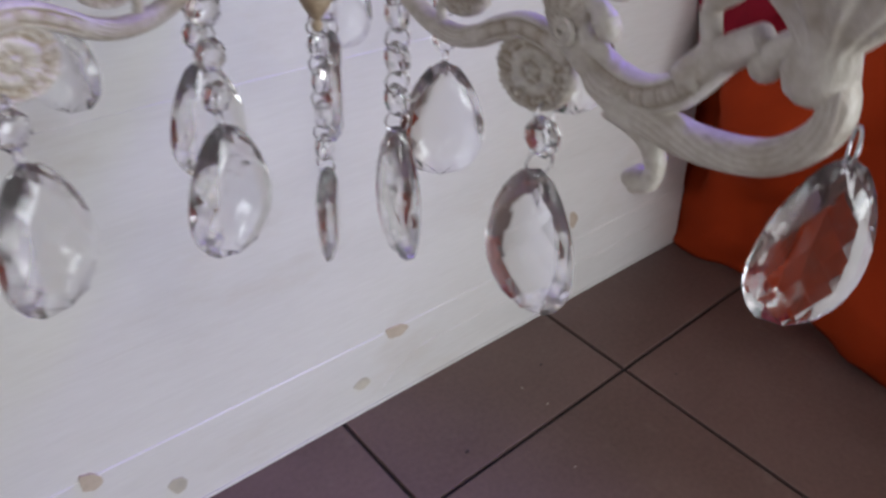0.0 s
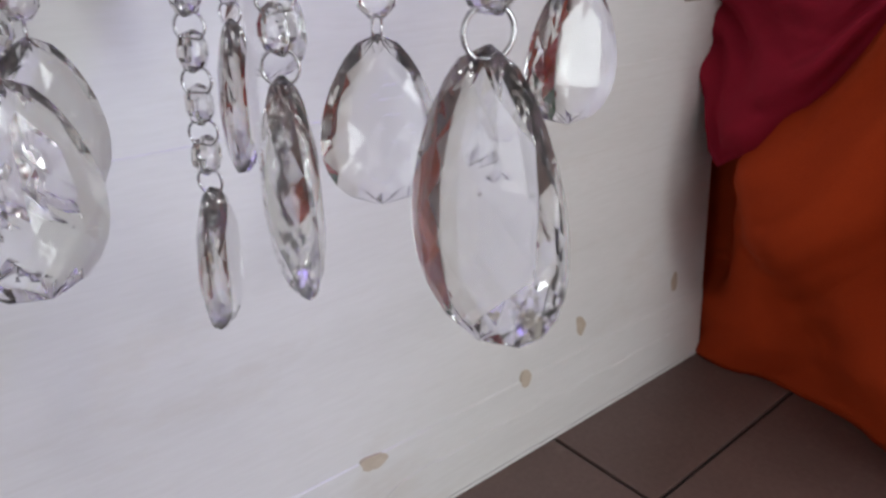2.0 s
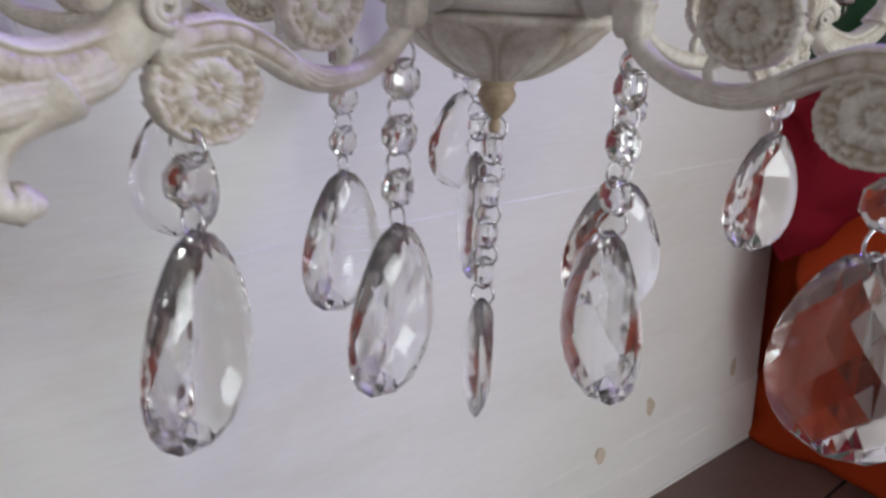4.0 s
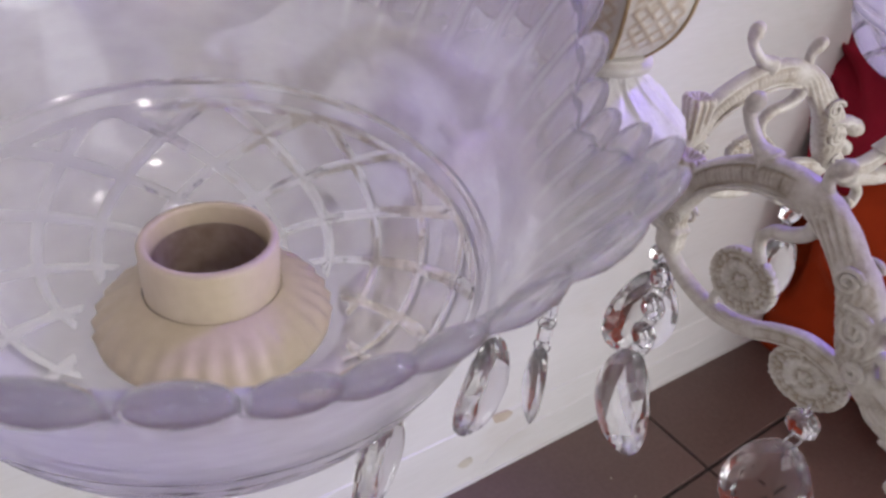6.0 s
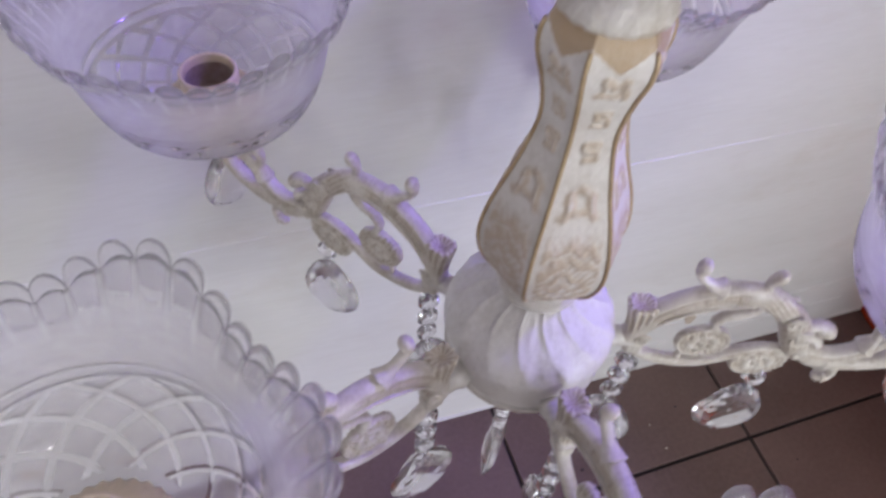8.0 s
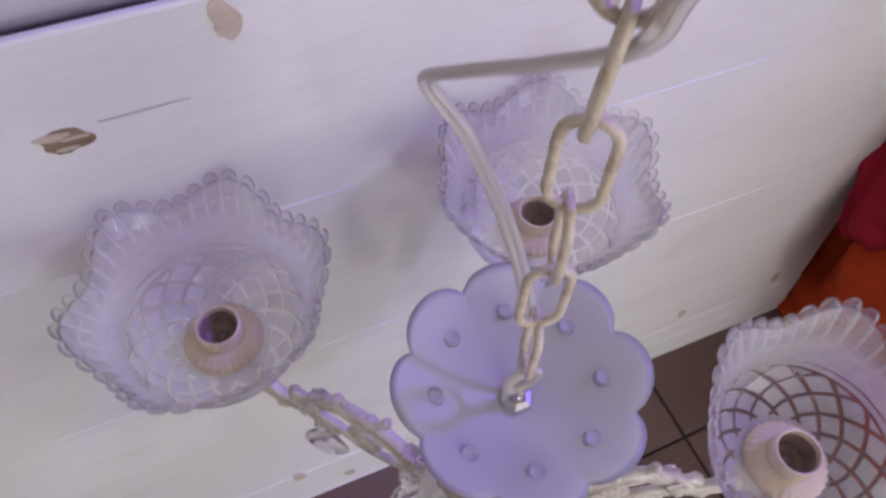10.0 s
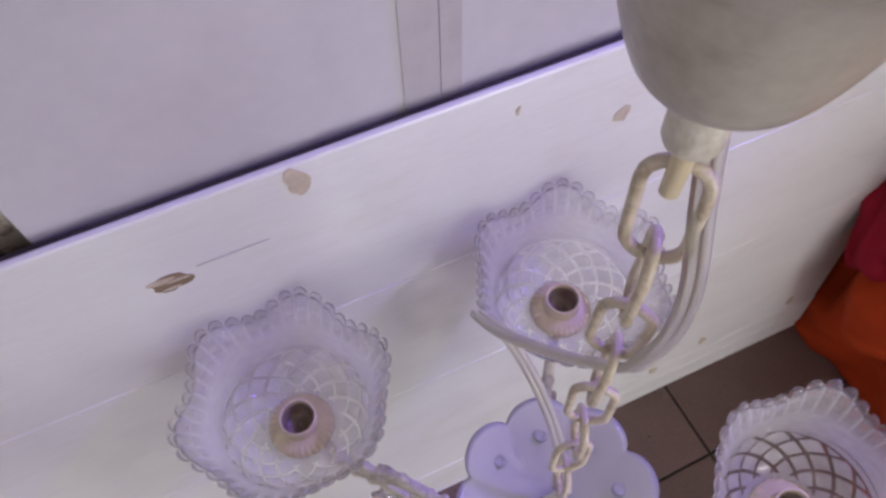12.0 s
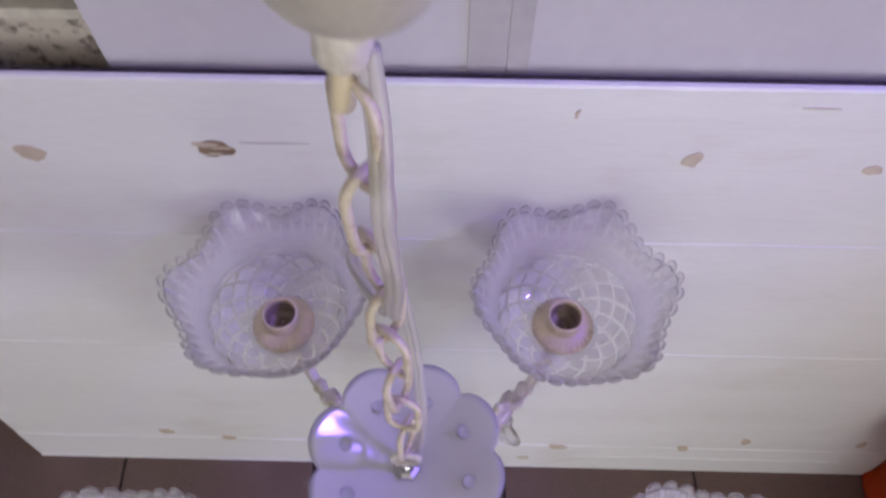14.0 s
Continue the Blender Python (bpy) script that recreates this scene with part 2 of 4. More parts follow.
def lattice_glass(name):
    """Milky glass with clear diamond bands cut into its lower half."""
    m, nodes, links, bsdf = material(name)
    coord = nodes.new("ShaderNodeUVMap")
    coord.uv_map = "lattice"
    split = nodes.new("ShaderNodeSeparateXYZ")
    links.new(coord.outputs[0], split.inputs[0])

    def maths(op, a, b=0.0, c=0.0):
        node = nodes.new("ShaderNodeMath")
        node.operation = op
        for slot, v in enumerate((a, b, c)):
            if isinstance(v, (int, float)):
                node.inputs[slot].default_value = v
            else:
                links.new(v, node.inputs[slot])
        return node.outputs[0]
    around, up = split.outputs[0], split.outputs[1]
    bands, ridge = None, None
    low = maths("MULTIPLY", maths("LESS_THAN", up, 0.535), maths("GREATER_THAN", up, 0.15))
    for way in (1, -1):
        run = maths("MULTIPLY_ADD", up, 5.4 * way, maths("MULTIPLY", around, 13))
        far = maths("ABSOLUTE", maths("SUBTRACT", maths("FRACT", run), 0.5))
        band = maths("LESS_THAN", far, 0.11)
        hump = maths("MAXIMUM", 0.0, maths("SUBTRACT", 1.0, maths("MULTIPLY", far, 7.0)))
        bands = band if bands is None else maths("MAXIMUM", bands, band)
        ridge = hump if ridge is None else maths("MAXIMUM", ridge, hump)
    bands, ridge = maths("MULTIPLY", bands, low), maths("MULTIPLY", ridge, low)
    for mid, half_width in ((0.535, 0.013), (0.590, 0.008)):
        off = maths("ABSOLUTE", maths("SUBTRACT", up, mid))
        bands = maths("MAXIMUM", bands, maths("LESS_THAN", off, half_width))
        ridge = maths("MAXIMUM", ridge, maths("MAXIMUM", 0.0, maths("SUBTRACT", 1.0, maths("DIVIDE", off, half_width * 1.5))))
    relief = nodes.new("ShaderNodeBump")
    relief.inputs["Strength"].default_value, relief.inputs["Distance"].default_value = 0.8, 0.0009
    flute = nodes.new("ShaderNodeMapRange")  # ribs that run out over the flared rim
    flute.inputs["From Min"].default_value, flute.inputs["From Max"].default_value = 0.78, 0.98
    links.new(up, flute.inputs["Value"])
    rib = maths("ABSOLUTE", maths("SINE", maths("MULTIPLY", around, 42 * math.pi)))
    links.new(maths("ADD", ridge, maths("MULTIPLY", maths("MULTIPLY", rib, flute.outputs[0]), 0.8)), relief.inputs["Height"])
    rim = nodes.new("ShaderNodeMapRange")  # the fluted rim is clearer than the body
    rim.inputs["From Min"].default_value, rim.inputs["From Max"].default_value = 0.78, 1.0
    links.new(up, rim.inputs["Value"])
    see, white, milk, gloss, bend = (nodes.new("ShaderNodeBsdf" + kind) for kind in ("Transparent", "Diffuse", "Translucent", "Glossy", "Refraction"))
    see.inputs["Color"].default_value = bend.inputs["Color"].default_value = (0.995, 0.99, 0.995, 1)
    white.inputs["Color"].default_value = milk.inputs["Color"].default_value = (0.96, 0.95, 0.96, 1)
    gloss.inputs["Roughness"].default_value = 0.10
    body, seen, shown, glazed = (nodes.new("ShaderNodeMixShader") for _ in range(4))
    # frosted body: half sent back, half sent on
    body.inputs[0].default_value = 0.55
    links.new(white.outputs[0], body.inputs[1])
    links.new(milk.outputs[0], body.inputs[2])
    # what passes straight through: bent in the cut bands and the flutes
    links.new(maths("MULTIPLY_ADD", bands, -0.20, 0.24), bend.inputs["Roughness"])
    links.new(maths("MULTIPLY_ADD", bands, 0.10, maths("MULTIPLY_ADD", rim.outputs[0], 0.16, 1.05)), bend.inputs["IOR"])
    links.new(relief.outputs["Normal"], bend.inputs["Normal"])
    links.new(maths("MULTIPLY_ADD", bands, 0.45, maths("MULTIPLY_ADD", rim.outputs[0], 0.30, 0.25)), seen.inputs[0])
    links.new(see.outputs[0], seen.inputs[1])
    links.new(bend.outputs[0], seen.inputs[2])
    cloud = nodes.new("ShaderNodeTexNoise")
    cloud.inputs["Scale"].default_value = 18
    share = maths("MULTIPLY_ADD", cloud.outputs["Fac"], 0.12, 0.29)
    share = maths("MULTIPLY", share, maths("SUBTRACT", 1.0, maths("MAXIMUM", maths("MULTIPLY", bands, 0.85), maths("MULTIPLY", rim.outputs[0], 0.55))))
    # milky lines between the lobes, painted in for the glints of the flutes
    share = maths("ADD", share, maths("MULTIPLY", maths("MULTIPLY", maths("POWER", rib, 14.0), rim.outputs[0]), 0.26))
    links.new(share, shown.inputs[0])
    links.new(seen.outputs[0], shown.inputs[1])
    links.new(body.outputs[0], shown.inputs[2])
    # glossy skin
    links.new(relief.outputs["Normal"], gloss.inputs["Normal"])
    edge = nodes.new("ShaderNodeLayerWeight")
    edge.inputs["Blend"].default_value = 0.5
    links.new(maths("MULTIPLY_ADD", maths("POWER", edge.outputs["Facing"], 4.0), 0.16, 0.03), glazed.inputs[0])
    links.new(shown.outputs[0], glazed.inputs[1])
    links.new(gloss.outputs[0], glazed.inputs[2])
    links.new(glazed.outputs[0], nodes["Material Output"].inputs["Surface"])
    return m


BOWL_GLASS = lattice_glass("pressed_glass")
RIM_GLASS = clear("rim_glass", (0.99, 0.985, 0.99), 0.03, 1.22, 0.45, 0.10)
FLEX, _, _, flex_skin = material("clear_flex")
for slot, value in (("Base Color", (0.86, 0.83, 0.77, 1)), ("Roughness", 0.28), ("IOR", 1.35), ("Transmission Weight", 0.78)):
    flex_skin.inputs[slot].default_value = value
ROD = mottled("rod_paint", (0.58, 0.64, 0.65), (0.70, 0.75, 0.75), 60, 0.5, 0.3, 300)


def milky(name):
    """Translucent acrylic: light passes through and is scattered, glossy skin."""
    m, nodes, links, bsdf = material(name)
    white, through_it, see, gloss = nodes.new("ShaderNodeBsdfDiffuse"), nodes.new("ShaderNodeBsdfTranslucent"), nodes.new("ShaderNodeBsdfTransparent"), nodes.new("ShaderNodeBsdfGlossy")
    white.inputs["Color"].default_value = through_it.inputs["Color"].default_value = (0.95, 0.95, 0.96, 1)
    see.inputs["Color"].default_value = (0.9, 0.9, 0.95, 1)
    gloss.inputs["Roughness"].default_value = 0.10
    rim = nodes.new("ShaderNodeFresnel")
    rim.inputs["IOR"].default_value = 1.45
    body, veil, skin = nodes.new("ShaderNodeMixShader"), nodes.new("ShaderNodeMixShader"), nodes.new("ShaderNodeMixShader")
    body.inputs[0].default_value, veil.inputs[0].default_value = 0.62, 0.14
    for shader, slot, to in ((white, 1, body), (through_it, 2, body), (body, 1, veil), (see, 2, veil), (veil, 1, skin), (gloss, 2, skin)):
        links.new(shader.outputs[0], to.inputs[slot])
    links.new(rim.outputs[0], skin.inputs[0])
    links.new(skin.outputs[0], nodes["Material Output"].inputs["Surface"])
    return m


MILK = milky("milky_acrylic")

# ---- building helpers ----


def mesh_of(name, bm, mat, smooth=True):
    bmesh.ops.recalc_face_normals(bm, faces=bm.faces)
    data = bpy.data.meshes.new(name)
    bm.to_mesh(data)
    bm.free()
    data.materials.append(mat)
    if smooth:
        data.polygons.foreach_set("use_smooth", [True] * len(data.polygons))
    return data


def part(name, bm, mat, parent, label="", smooth=True):
    ob = new(name, mesh_of(name, bm, mat, smooth))
    ob.parent = parent
    if label:
        tagged(ob, label)
    return ob


def solo(name, bm, mat, label, category, kind="", group="", smooth=False):
    return tagged(new(name, mesh_of(name, bm, mat, smooth)), label, category, group, kind)


def box(bm, x0, x1, y0, y1, z0, z1, bevel=0.0):
    made = bmesh.ops.create_cube(bm, size=1, matrix=Matrix.Translation(((x0 + x1) / 2, (y0 + y1) / 2, (z0 + z1) / 2)) @ Matrix.Diagonal((x1 - x0, y1 - y0, z1 - z0, 1)))
    if bevel:
        edges = list({e for v in made["verts"] for e in v.link_edges})
        bmesh.ops.bevel(bm, geom=edges, offset=bevel, segments=2, profile=0.5, affect="EDGES")
    return bm


def grid_faces(bm, rows, wrap=True, caps=False):
    """Faces between rows of points; wrap: each row closes on itself."""
    verts = [[bm.verts.new(p) for p in row] for row in rows]
    n = len(rows[0])
    for a, b in zip(verts, verts[1:]):
        for i in range(n if wrap else n - 1):
            j = (i + 1) % n
            bm.faces.new((a[i], a[j], b[j], b[i]))
    if caps:
        bm.faces.new(verts[0][::-1])
        bm.faces.new(verts[-1])
    return verts


def lathe(bm, profile, n=32, wave=None, caps=True):
    """Turns (radius, height) round z. wave(theta, step) scales the radius."""
    rows = []
    for k, (r, z) in enumerate(profile):
        rows.append([Vector((math.cos(a) * r * (wave(a, k) if wave else 1), math.sin(a) * r * (wave(a, k) if wave else 1), z)) for a in (2 * math.pi * i / n for i in range(n))])
    grid_faces(bm, rows, True, caps)
    return bm


def smooth_line(points, per=6, closed=False):
    """Catmull-Rom through the points."""
    pts = [Vector(p) for p in points]
    if closed:
        pts = [pts[-1], *pts, pts[0], pts[1]]
    else:
        pts = [2 * pts[0] - pts[1], *pts, 2 * pts[-1] - pts[-2]]
    out = []
    for a, b, c, d in zip(pts, pts[1:], pts[2:], pts[3:]):
        for s in range(per):
            u = s / per
            out.append(0.5 * ((2 * b) + (c - a) * u + (2 * a - 5 * b + 4 * c - d) * u * u + (3 * b - a - 3 * c + d) * u * u * u))
    if not closed:
        out.append(pts[-2])
    return out


def tube(bm, line, radius, n=8, flat=1.0, closed=False):
    """A tube along a line; radius is a number or a function of 0..1; flat squeezes it sideways."""
    rows, up = [], None
    m = len(line)
    for k, p in enumerate(line):
        nxt, prv = line[(k + 1) % m if closed else min(k + 1, m - 1)], line[(k - 1) % m if closed else max(k - 1, 0)]
        d = (nxt - prv).normalized()
        if up is None:
            up = Vector((0, 1, 0)) if abs(d.y) < 0.9 else Vector((1, 0, 0))
        side = (up - d * up.dot(d)).normalized()
        up = side
        other = d.cross(side)
        r = radius(k / max(1, m - 1)) if callable(radius) else radius
        rows.append([p + side * (math.cos(a) * r * flat) + other * (math.sin(a) * r) for a in (2 * math.pi * i / n for i in range(n))])
    if closed:
        rows.append(rows[0])
        grid_faces(bm, rows, True, False)
        bmesh.ops.remove_doubles(bm, verts=bm.verts, dist=1e-6)
    else:
        grid_faces(bm, rows, True, True)
    return bm


def blob(bm, place, rx, ry, rz, u=10, v=7, turn=0.0):
    bmesh.ops.create_uvsphere(bm, u_segments=u, v_segments=v, radius=1, matrix=Matrix.Translation(place) @ Matrix.Rotation(turn, 4, "Y") @ Matrix.Diagonal((rx, ry, rz, 1)))
    return bm


def smooth_profile(points, per=4):
    return [(p.x, p.z) for p in smooth_line([(r, 0, z) for r, z in points], per)]


def empty(name, place, label, category, group=""):
    ob = new(name)
    ob.location = place
    return tagged(ob, label, category, group)


# ---- setting ----
TOP, LEFT, LEAN = 0.8650, -1.439, 0.0915  # the white board: height, left end; its right end is at x = 0
PITCH, GRID_X, GRID_Y, GRID_TURN = 0.33, -0.2966, -0.1440, 0.0255  # floor tiles

bm = bmesh.new()
box(bm, -3.2, 2.6, -3.2, 0.6, -0.06, -0.004)
floor = solo("floor", bm, GROUT, "dark grout bed under brown tiles", "floor", "structure")

# back wall, in pieces: grey plaster, a speckled stone band with a ledge, white sheet panels
bm = bmesh.new()
box(bm, -3.2, 2.6, 0.14, 0.3, 0, 2.7)
solo("wall_north", bm, WALL_GREY, "grey-brown plastered wall behind the boards", "wall", "structure")
# unseen walls and ceiling, added to close the room and bounce light
bm = bmesh.new()
box(bm, -3.2, 2.6, -3.3, -3.2, 0, 2.7)
solo("wall_south", bm, WALL_WHITE, "unseen white wall closing the room", "wall", "structure")
bm = bmesh.new()
box(bm, -3.3, -3.2, -3.2, 0.3, 0, 2.7)
solo("wall_west", bm, WALL_WHITE, "unseen white wall closing the room", "wall", "structure")
bm = bmesh.new()
box(bm, 2.6, 2.7, -3.2, 0.3, 0, 2.7)
solo("wall_east", bm, WALL_WHITE, "unseen white wall closing the room", "wall", "structure")
bm = bmesh.new()
box(bm, -3.3, 2.7, -3.3, 0.3, 2.7, 2.8)
solo("ceiling", bm, CEIL, "unseen white ceiling closing the room", "ceiling", "structure")

bm = bmesh.new()
box(bm, -1.9, -1.0, 0.117, 0.138, 0, 0.888)
solo("stone_slab", bm, STONE, "grey speckled stone slab standing behind the white board", "slab")
bm = bmesh.new()
box(bm, -1.9, -1.0, 0.112, 0.139, 0.8885, 0.899, 0.002)
solo("ledge", bm, LEDGE, "thin pale mortar ledge on the stone slab", "ledge", "structure")

# white sheets behind the board, with a grey joint strip
sheet = empty("wall_sheet", (-0.5, 0.1025, 0), "lilac-white smooth sheet leaning behind the board", "panel")
for x0, x1 in ((-0.512, -0.192), (-0.191, 0.62)):
    bm = bmesh.new()
    box(bm, x0, x1, -0.006, 0.006, 0, 1.75, 0.0010)
    part("sheet", bm, SHEET, sheet, "", False)
for x0, x1 in ((-0.219, -0.1885), (-0.1875, -0.1695)):
    bm = bmesh.new()
    box(bm, x0, x1, -0.0072, -0.0058, 0, 1.75, 0.0004)
    part("joint_strip", bm, STRIP, sheet, "grey-beige joint strip", False)

# ---- the white board: planks one above the other, chips in the paint ----
board = empty("white_board", (0, 0, 0), "white-painted plank board with chipped paint leaning on the wall", "board")
board.rotation_euler = (-LEAN, 0, 0)
SEAMS = [0.0, 0.0977, 0.418, 0.656, TOP]
PROUD = [0.0034, 0.0018, 0.0009, 0.0]
for low, high in zip(SEAMS, SEAMS[1:]):
    bm = bmesh.new()
    proud = PROUD[SEAMS.index(low)]  # each plank stands a little before the one above
    box(bm, LEFT, 0, -proud, 0.006 if high < TOP else 0.0080, low + (-0.003 if low else 0.004), high, 0.0009 if not low else 0.0008 if high < TOP else 0.0038)
    part("plank", bm, PANEL_WHITE, board, smooth=False)
bm = bmesh.new()
box(bm, LEFT + 0.002, -0.002, 0.0062, 0.0125, 0.004, TOP - 0.045)
part("backing", bm, BARE_BOARD, board, "raw fibreboard backing", False)
# dark-coloured strip set in the gap between board and wall sheet
bm = bmesh.new()
box(bm, LEFT + 0.002, -0.002, 0.0082, 0.0122, TOP - 0.044, TOP - 0.0012, 0.0006)
part("rear_edge", bm, DARK_GAP, board, "dark strip in the gap behind the board", False)
# a skin of paint that lifts along the foot of the board
bm = bmesh.new()
rows = [[], [], []]
for i in range(81):
    x = -0.572 + 0.50 * i / 80
    rise = min(1.0, (i + 1) / 9) ** 0.6
    top = 0.010 + 0.046 * rise + 0.008 * noise.noise(Vector((14 * x, 0, 3))) + 0.003 * noise.noise(Vector((70 * x, 0, 7)))
    for row, (y, z) in zip(rows, ((-0.0040, 0.006), (-0.0046, top), (-0.0030, top + 0.0006))):
        row.append(Vector((x, y, z)))
grid_faces(bm, rows, False)
part("lifted_paint", bm, PANEL_WHITE, board, "lifted skin of white paint", False)


bm = bmesh.new()
box(bm, LEFT + 0.001, -0.001, -0.0052, 0.0058, 0.0, 0.0038, 0.0006)
part("bottom_edge", bm, PANEL_WHITE, board, "worn white bottom edge", False)


def chip(x, z, w, h, mat, seed, tail=0.0):
    """A shallow flake where the paint is gone, of irregular outline."""
    rng = random.Random(seed)
    front = -0.0004 - max(q for q, low in zip(PROUD, SEAMS) if z + h > low) if z - h < SEAMS[1] else -0.0004 - [q for q, low in zip(PROUD, SEAMS) if z + h > low][-1]
    bm = bmesh.new()
    ring = []
    for i in range(30):
        a = 2 * math.pi * i / 30
        k = 1 + 0.30 * noise.noise(Vector((1.4 * math.cos(a), 1.4 * math.sin(a), 5.3 * seed))) + 0.10 * noise.noise(Vector((5 * math.cos(a), 5 * math.sin(a), 5.3 * seed))) + rng.uniform(-0.03, 0.03)
        ring.append((x + math.cos(a) * w * k - tail * max(0, math.sin(a)), z + math.sin(a) * h * k))
    top = [bm.verts.new((px, front, pz)) for px, pz in ring]
    low = [bm.verts.new((px, 0.001, pz)) for px, pz in ring]
    bm.faces.new(top)
    for i in range(30):
        j = (i + 1) % 30
        bm.faces.new((top[i], top[j], low[j], low[i]))
    bmesh.ops.translate(bm, verts=bm.verts, vec=(0, -0.00005 * seed, 0))
    part("paint_chip", bm, mat, board, "bare chip in the white paint", smooth=False)


for k, (x, z, w, h, mat, tail) in enumerate([
    (-0.068, 0.127, 0.007, 0.012, BARE_BOARD, 0), (-0.251, 0.130, 0.008, 0.012, BARE_BOARD, 0.004), (-0.344, 0.098, 0.008, 0.011, BARE_BOARD, 0.003),
    (-0.546, 0.093, 0.014, 0.009, BARE_BOARD, 0.008), (-1.085, 0.101, 0.012, 0.006, BARE_BOARD, 0.004), (-1.182, 0.119, 0.013, 0.008, BARE_BOARD, 0.005),
    (-1.108, 0.774, 0.013, 0.010, BARE_BOARD, 0.006), (-0.939, 0.7845, 0.0165, 0.0105, BARE_WOOD, 0.005), (-0.947, 0.7895, 0.0110, 0.0030, BARE_BOARD, 0.0), (-0.935, 0.7850, 0.0100, 0.0013, BARE_BOARD, 0.0), (-0.941, 0.7775, 0.0075, 0.0016, BARE_BOARD, 0.0), (-0.885, 0.7925, 0.030, 0.0004, STRIP, 0.0), (-0.819, 0.8455, 0.0092, 0.0155, BARE_BOARD, 0.002),
    (-0.518, 0.781, 0.008, 0.009, BARE_BOARD, -0.004), (-0.355, 0.772, 0.008, 0.006, BARE_BOARD, 0.0), (-0.619, 0.494, 0.0022, 0.0009, DARK_GAP, 0.0),
    (-0.627, 0.834, 0.0016, 0.005, BARE_BOARD, -0.002), (-0.60, 0.043, 0.010, 0.007, LEDGE, 0.0), (-0.43, 0.845, 0.014, 0.0008, LEDGE, 0.0), (-0.889, 0.094, 0.009, 0.011, BARE_BOARD, 0.004), (-0.819, 0.038, 0.009, 0.010, LEDGE, 0.002)]):
    chip(x, z, w, h, mat, k, tail)

# ---- the draped seat at the end of the board ----


def cloth(name, rows, mat, thick, parent, label=""):
    """A sheet of cloth from rows of points, with thickness."""
    bm = bmesh.new()
    grid_faces(bm, rows, False)
    ob = part(name, bm, mat, parent, label)
    solid = ob.modifiers.new("thickness", "SOLIDIFY")
    solid.thickness, solid.offset = thick, 0
    return ob


def seat_top(y):
    """The draped top dips towards the board's end."""
    u = min(1.0, max(0.0, (y + 0.24) / 0.14))
    return 1.0 - 0.27 * u * u * (3 - 2 * u)


seat = empty("draped_armchair", (0.3, -0.45, 0), "armchair fully covered with orange cloth", "armchair")
bm = bmesh.new()
box(bm, -0.22, 0.45, -0.62, 0.20, 0.01, 0.60, 0.05)
box(bm, -0.22, 0.45, 0.202, 0.44, 0.01, 0.44, 0.04)
part("body", bm, ORANGE, seat)
rows = []
for i in range(60):
    v = i / 59
    z = 0.002 + 0.64 * v
    row = []
    for j in range(90):
        y = 0.10 - 1.23 * j / 89
        bulge = -0.020 * math.sin(max(0, min(1, -(y - 0.02) / 0.12)) * math.pi * 0.5) * (1.15 - 0.5 * v) - 0.012 * math.sin(v * 3.1)
        # the cover falls away from the board's end above the hem
        bulge += 0.050 * min(1, max(0, (z - 0.12) / 0.05)) * (1.0 if y > -0.006 else math.exp(-((y + 0.006) / 0.016) ** 2))
        slant = y * 0.9 + 0.55 * v
        fold = 0.013 * math.sin(9 * slant + 2.0 * math.sin(3 * v)) + 0.006 * math.sin(23 * y - 9 * v) * (0.3 + v)
        fold += 0.034 * math.sin(2 * math.pi * (-2.3 * y - 1.2 * z) - 0.6) * min(1, max(0, -y / 0.08))
        fold += 0.026 * abs(noise.noise(Vector((7 * slant, 3 * v - 2 * y, 5)))) + 0.010 * abs(noise.noise(Vector((18 * slant, 9 * v, 8)))) + 0.014 * noise.noise(Vector((5 * y, 4 * v, 2)))
        # a deep slanting fold from the board's edge down to the floor
        beyond = min(1, max(0, (-y - 0.035 - 0.50 * (0.30 - z)) / 0.085))
        fold -= 0.042 * beyond * beyond * (3 - 2 * beyond) * min(1, z / 0.09)
        hem = 0.012 * (1 - v) ** 6
        x = 0.012 + bulge + fold - hem + 0.03 * max(0, v - 0.8) * 5
        row.append(Vector((x - 0.3, y + 0.45, z * seat_top(y))))
    rows.append(row)
cloth("cover", rows, ORANGE, 0.003, seat)
HEM_Y = [-0.10, -0.025, 0.016, 0.07, 0.108, 0.135, 0.17, 0.4, 0.7, 1.1]
HEM_Z = [0.42, 0.365, 0.290, 0.315, 0.356, 0.405, 0.432, 0.42, 0.40, 0.42]
throw = empty("crimson_throw", (0.3, -0.45, 0), "crimson cloth thrown over the orange armchair cover", "cloth")
rows = []
for i in range(50):
    u = i / 49
    row = []
    for j in range(80):
        s = j / 79
        y = 0.10 - 1.17 * s
        hem = float(np.interp(-y, HEM_Y, HEM_Z)) + 0.006 * math.sin(60 * s)
        z = hem + (max(0.665 * seat_top(y), hem + 0.06) - hem) * min(1, u / 0.72)
        x = -0.035 + 0.022 * math.sin(19 * s + 3 * u) + 0.013 * math.sin(41 * s - 4 * u) * (1 - u) + 0.03 * noise.noise(Vector((6 * s, 5 * u, 9))) - 0.03 * abs(noise.noise(Vector((17 * s + 3 * u, 4 * u, 6)))) - 0.012 * (1 - u)
        if u > 0.72:
            x += (u - 0.72) / 0.28 * 0.5
            z += 0.012 * noise.noise(Vector((9 * s, 9 * u, 4)))
        else:
            x += 0.02 * (u / 0.72) ** 3
        row.append(Vector((x - 0.3 + 0.005, y + 0.45, z)))
    rows.append(row)
cloth("hanging_flap", rows[:37], CRIMSON, 0.003, throw)
cloth("top_fold", rows[36:], CRIMSON, 0.003, throw)

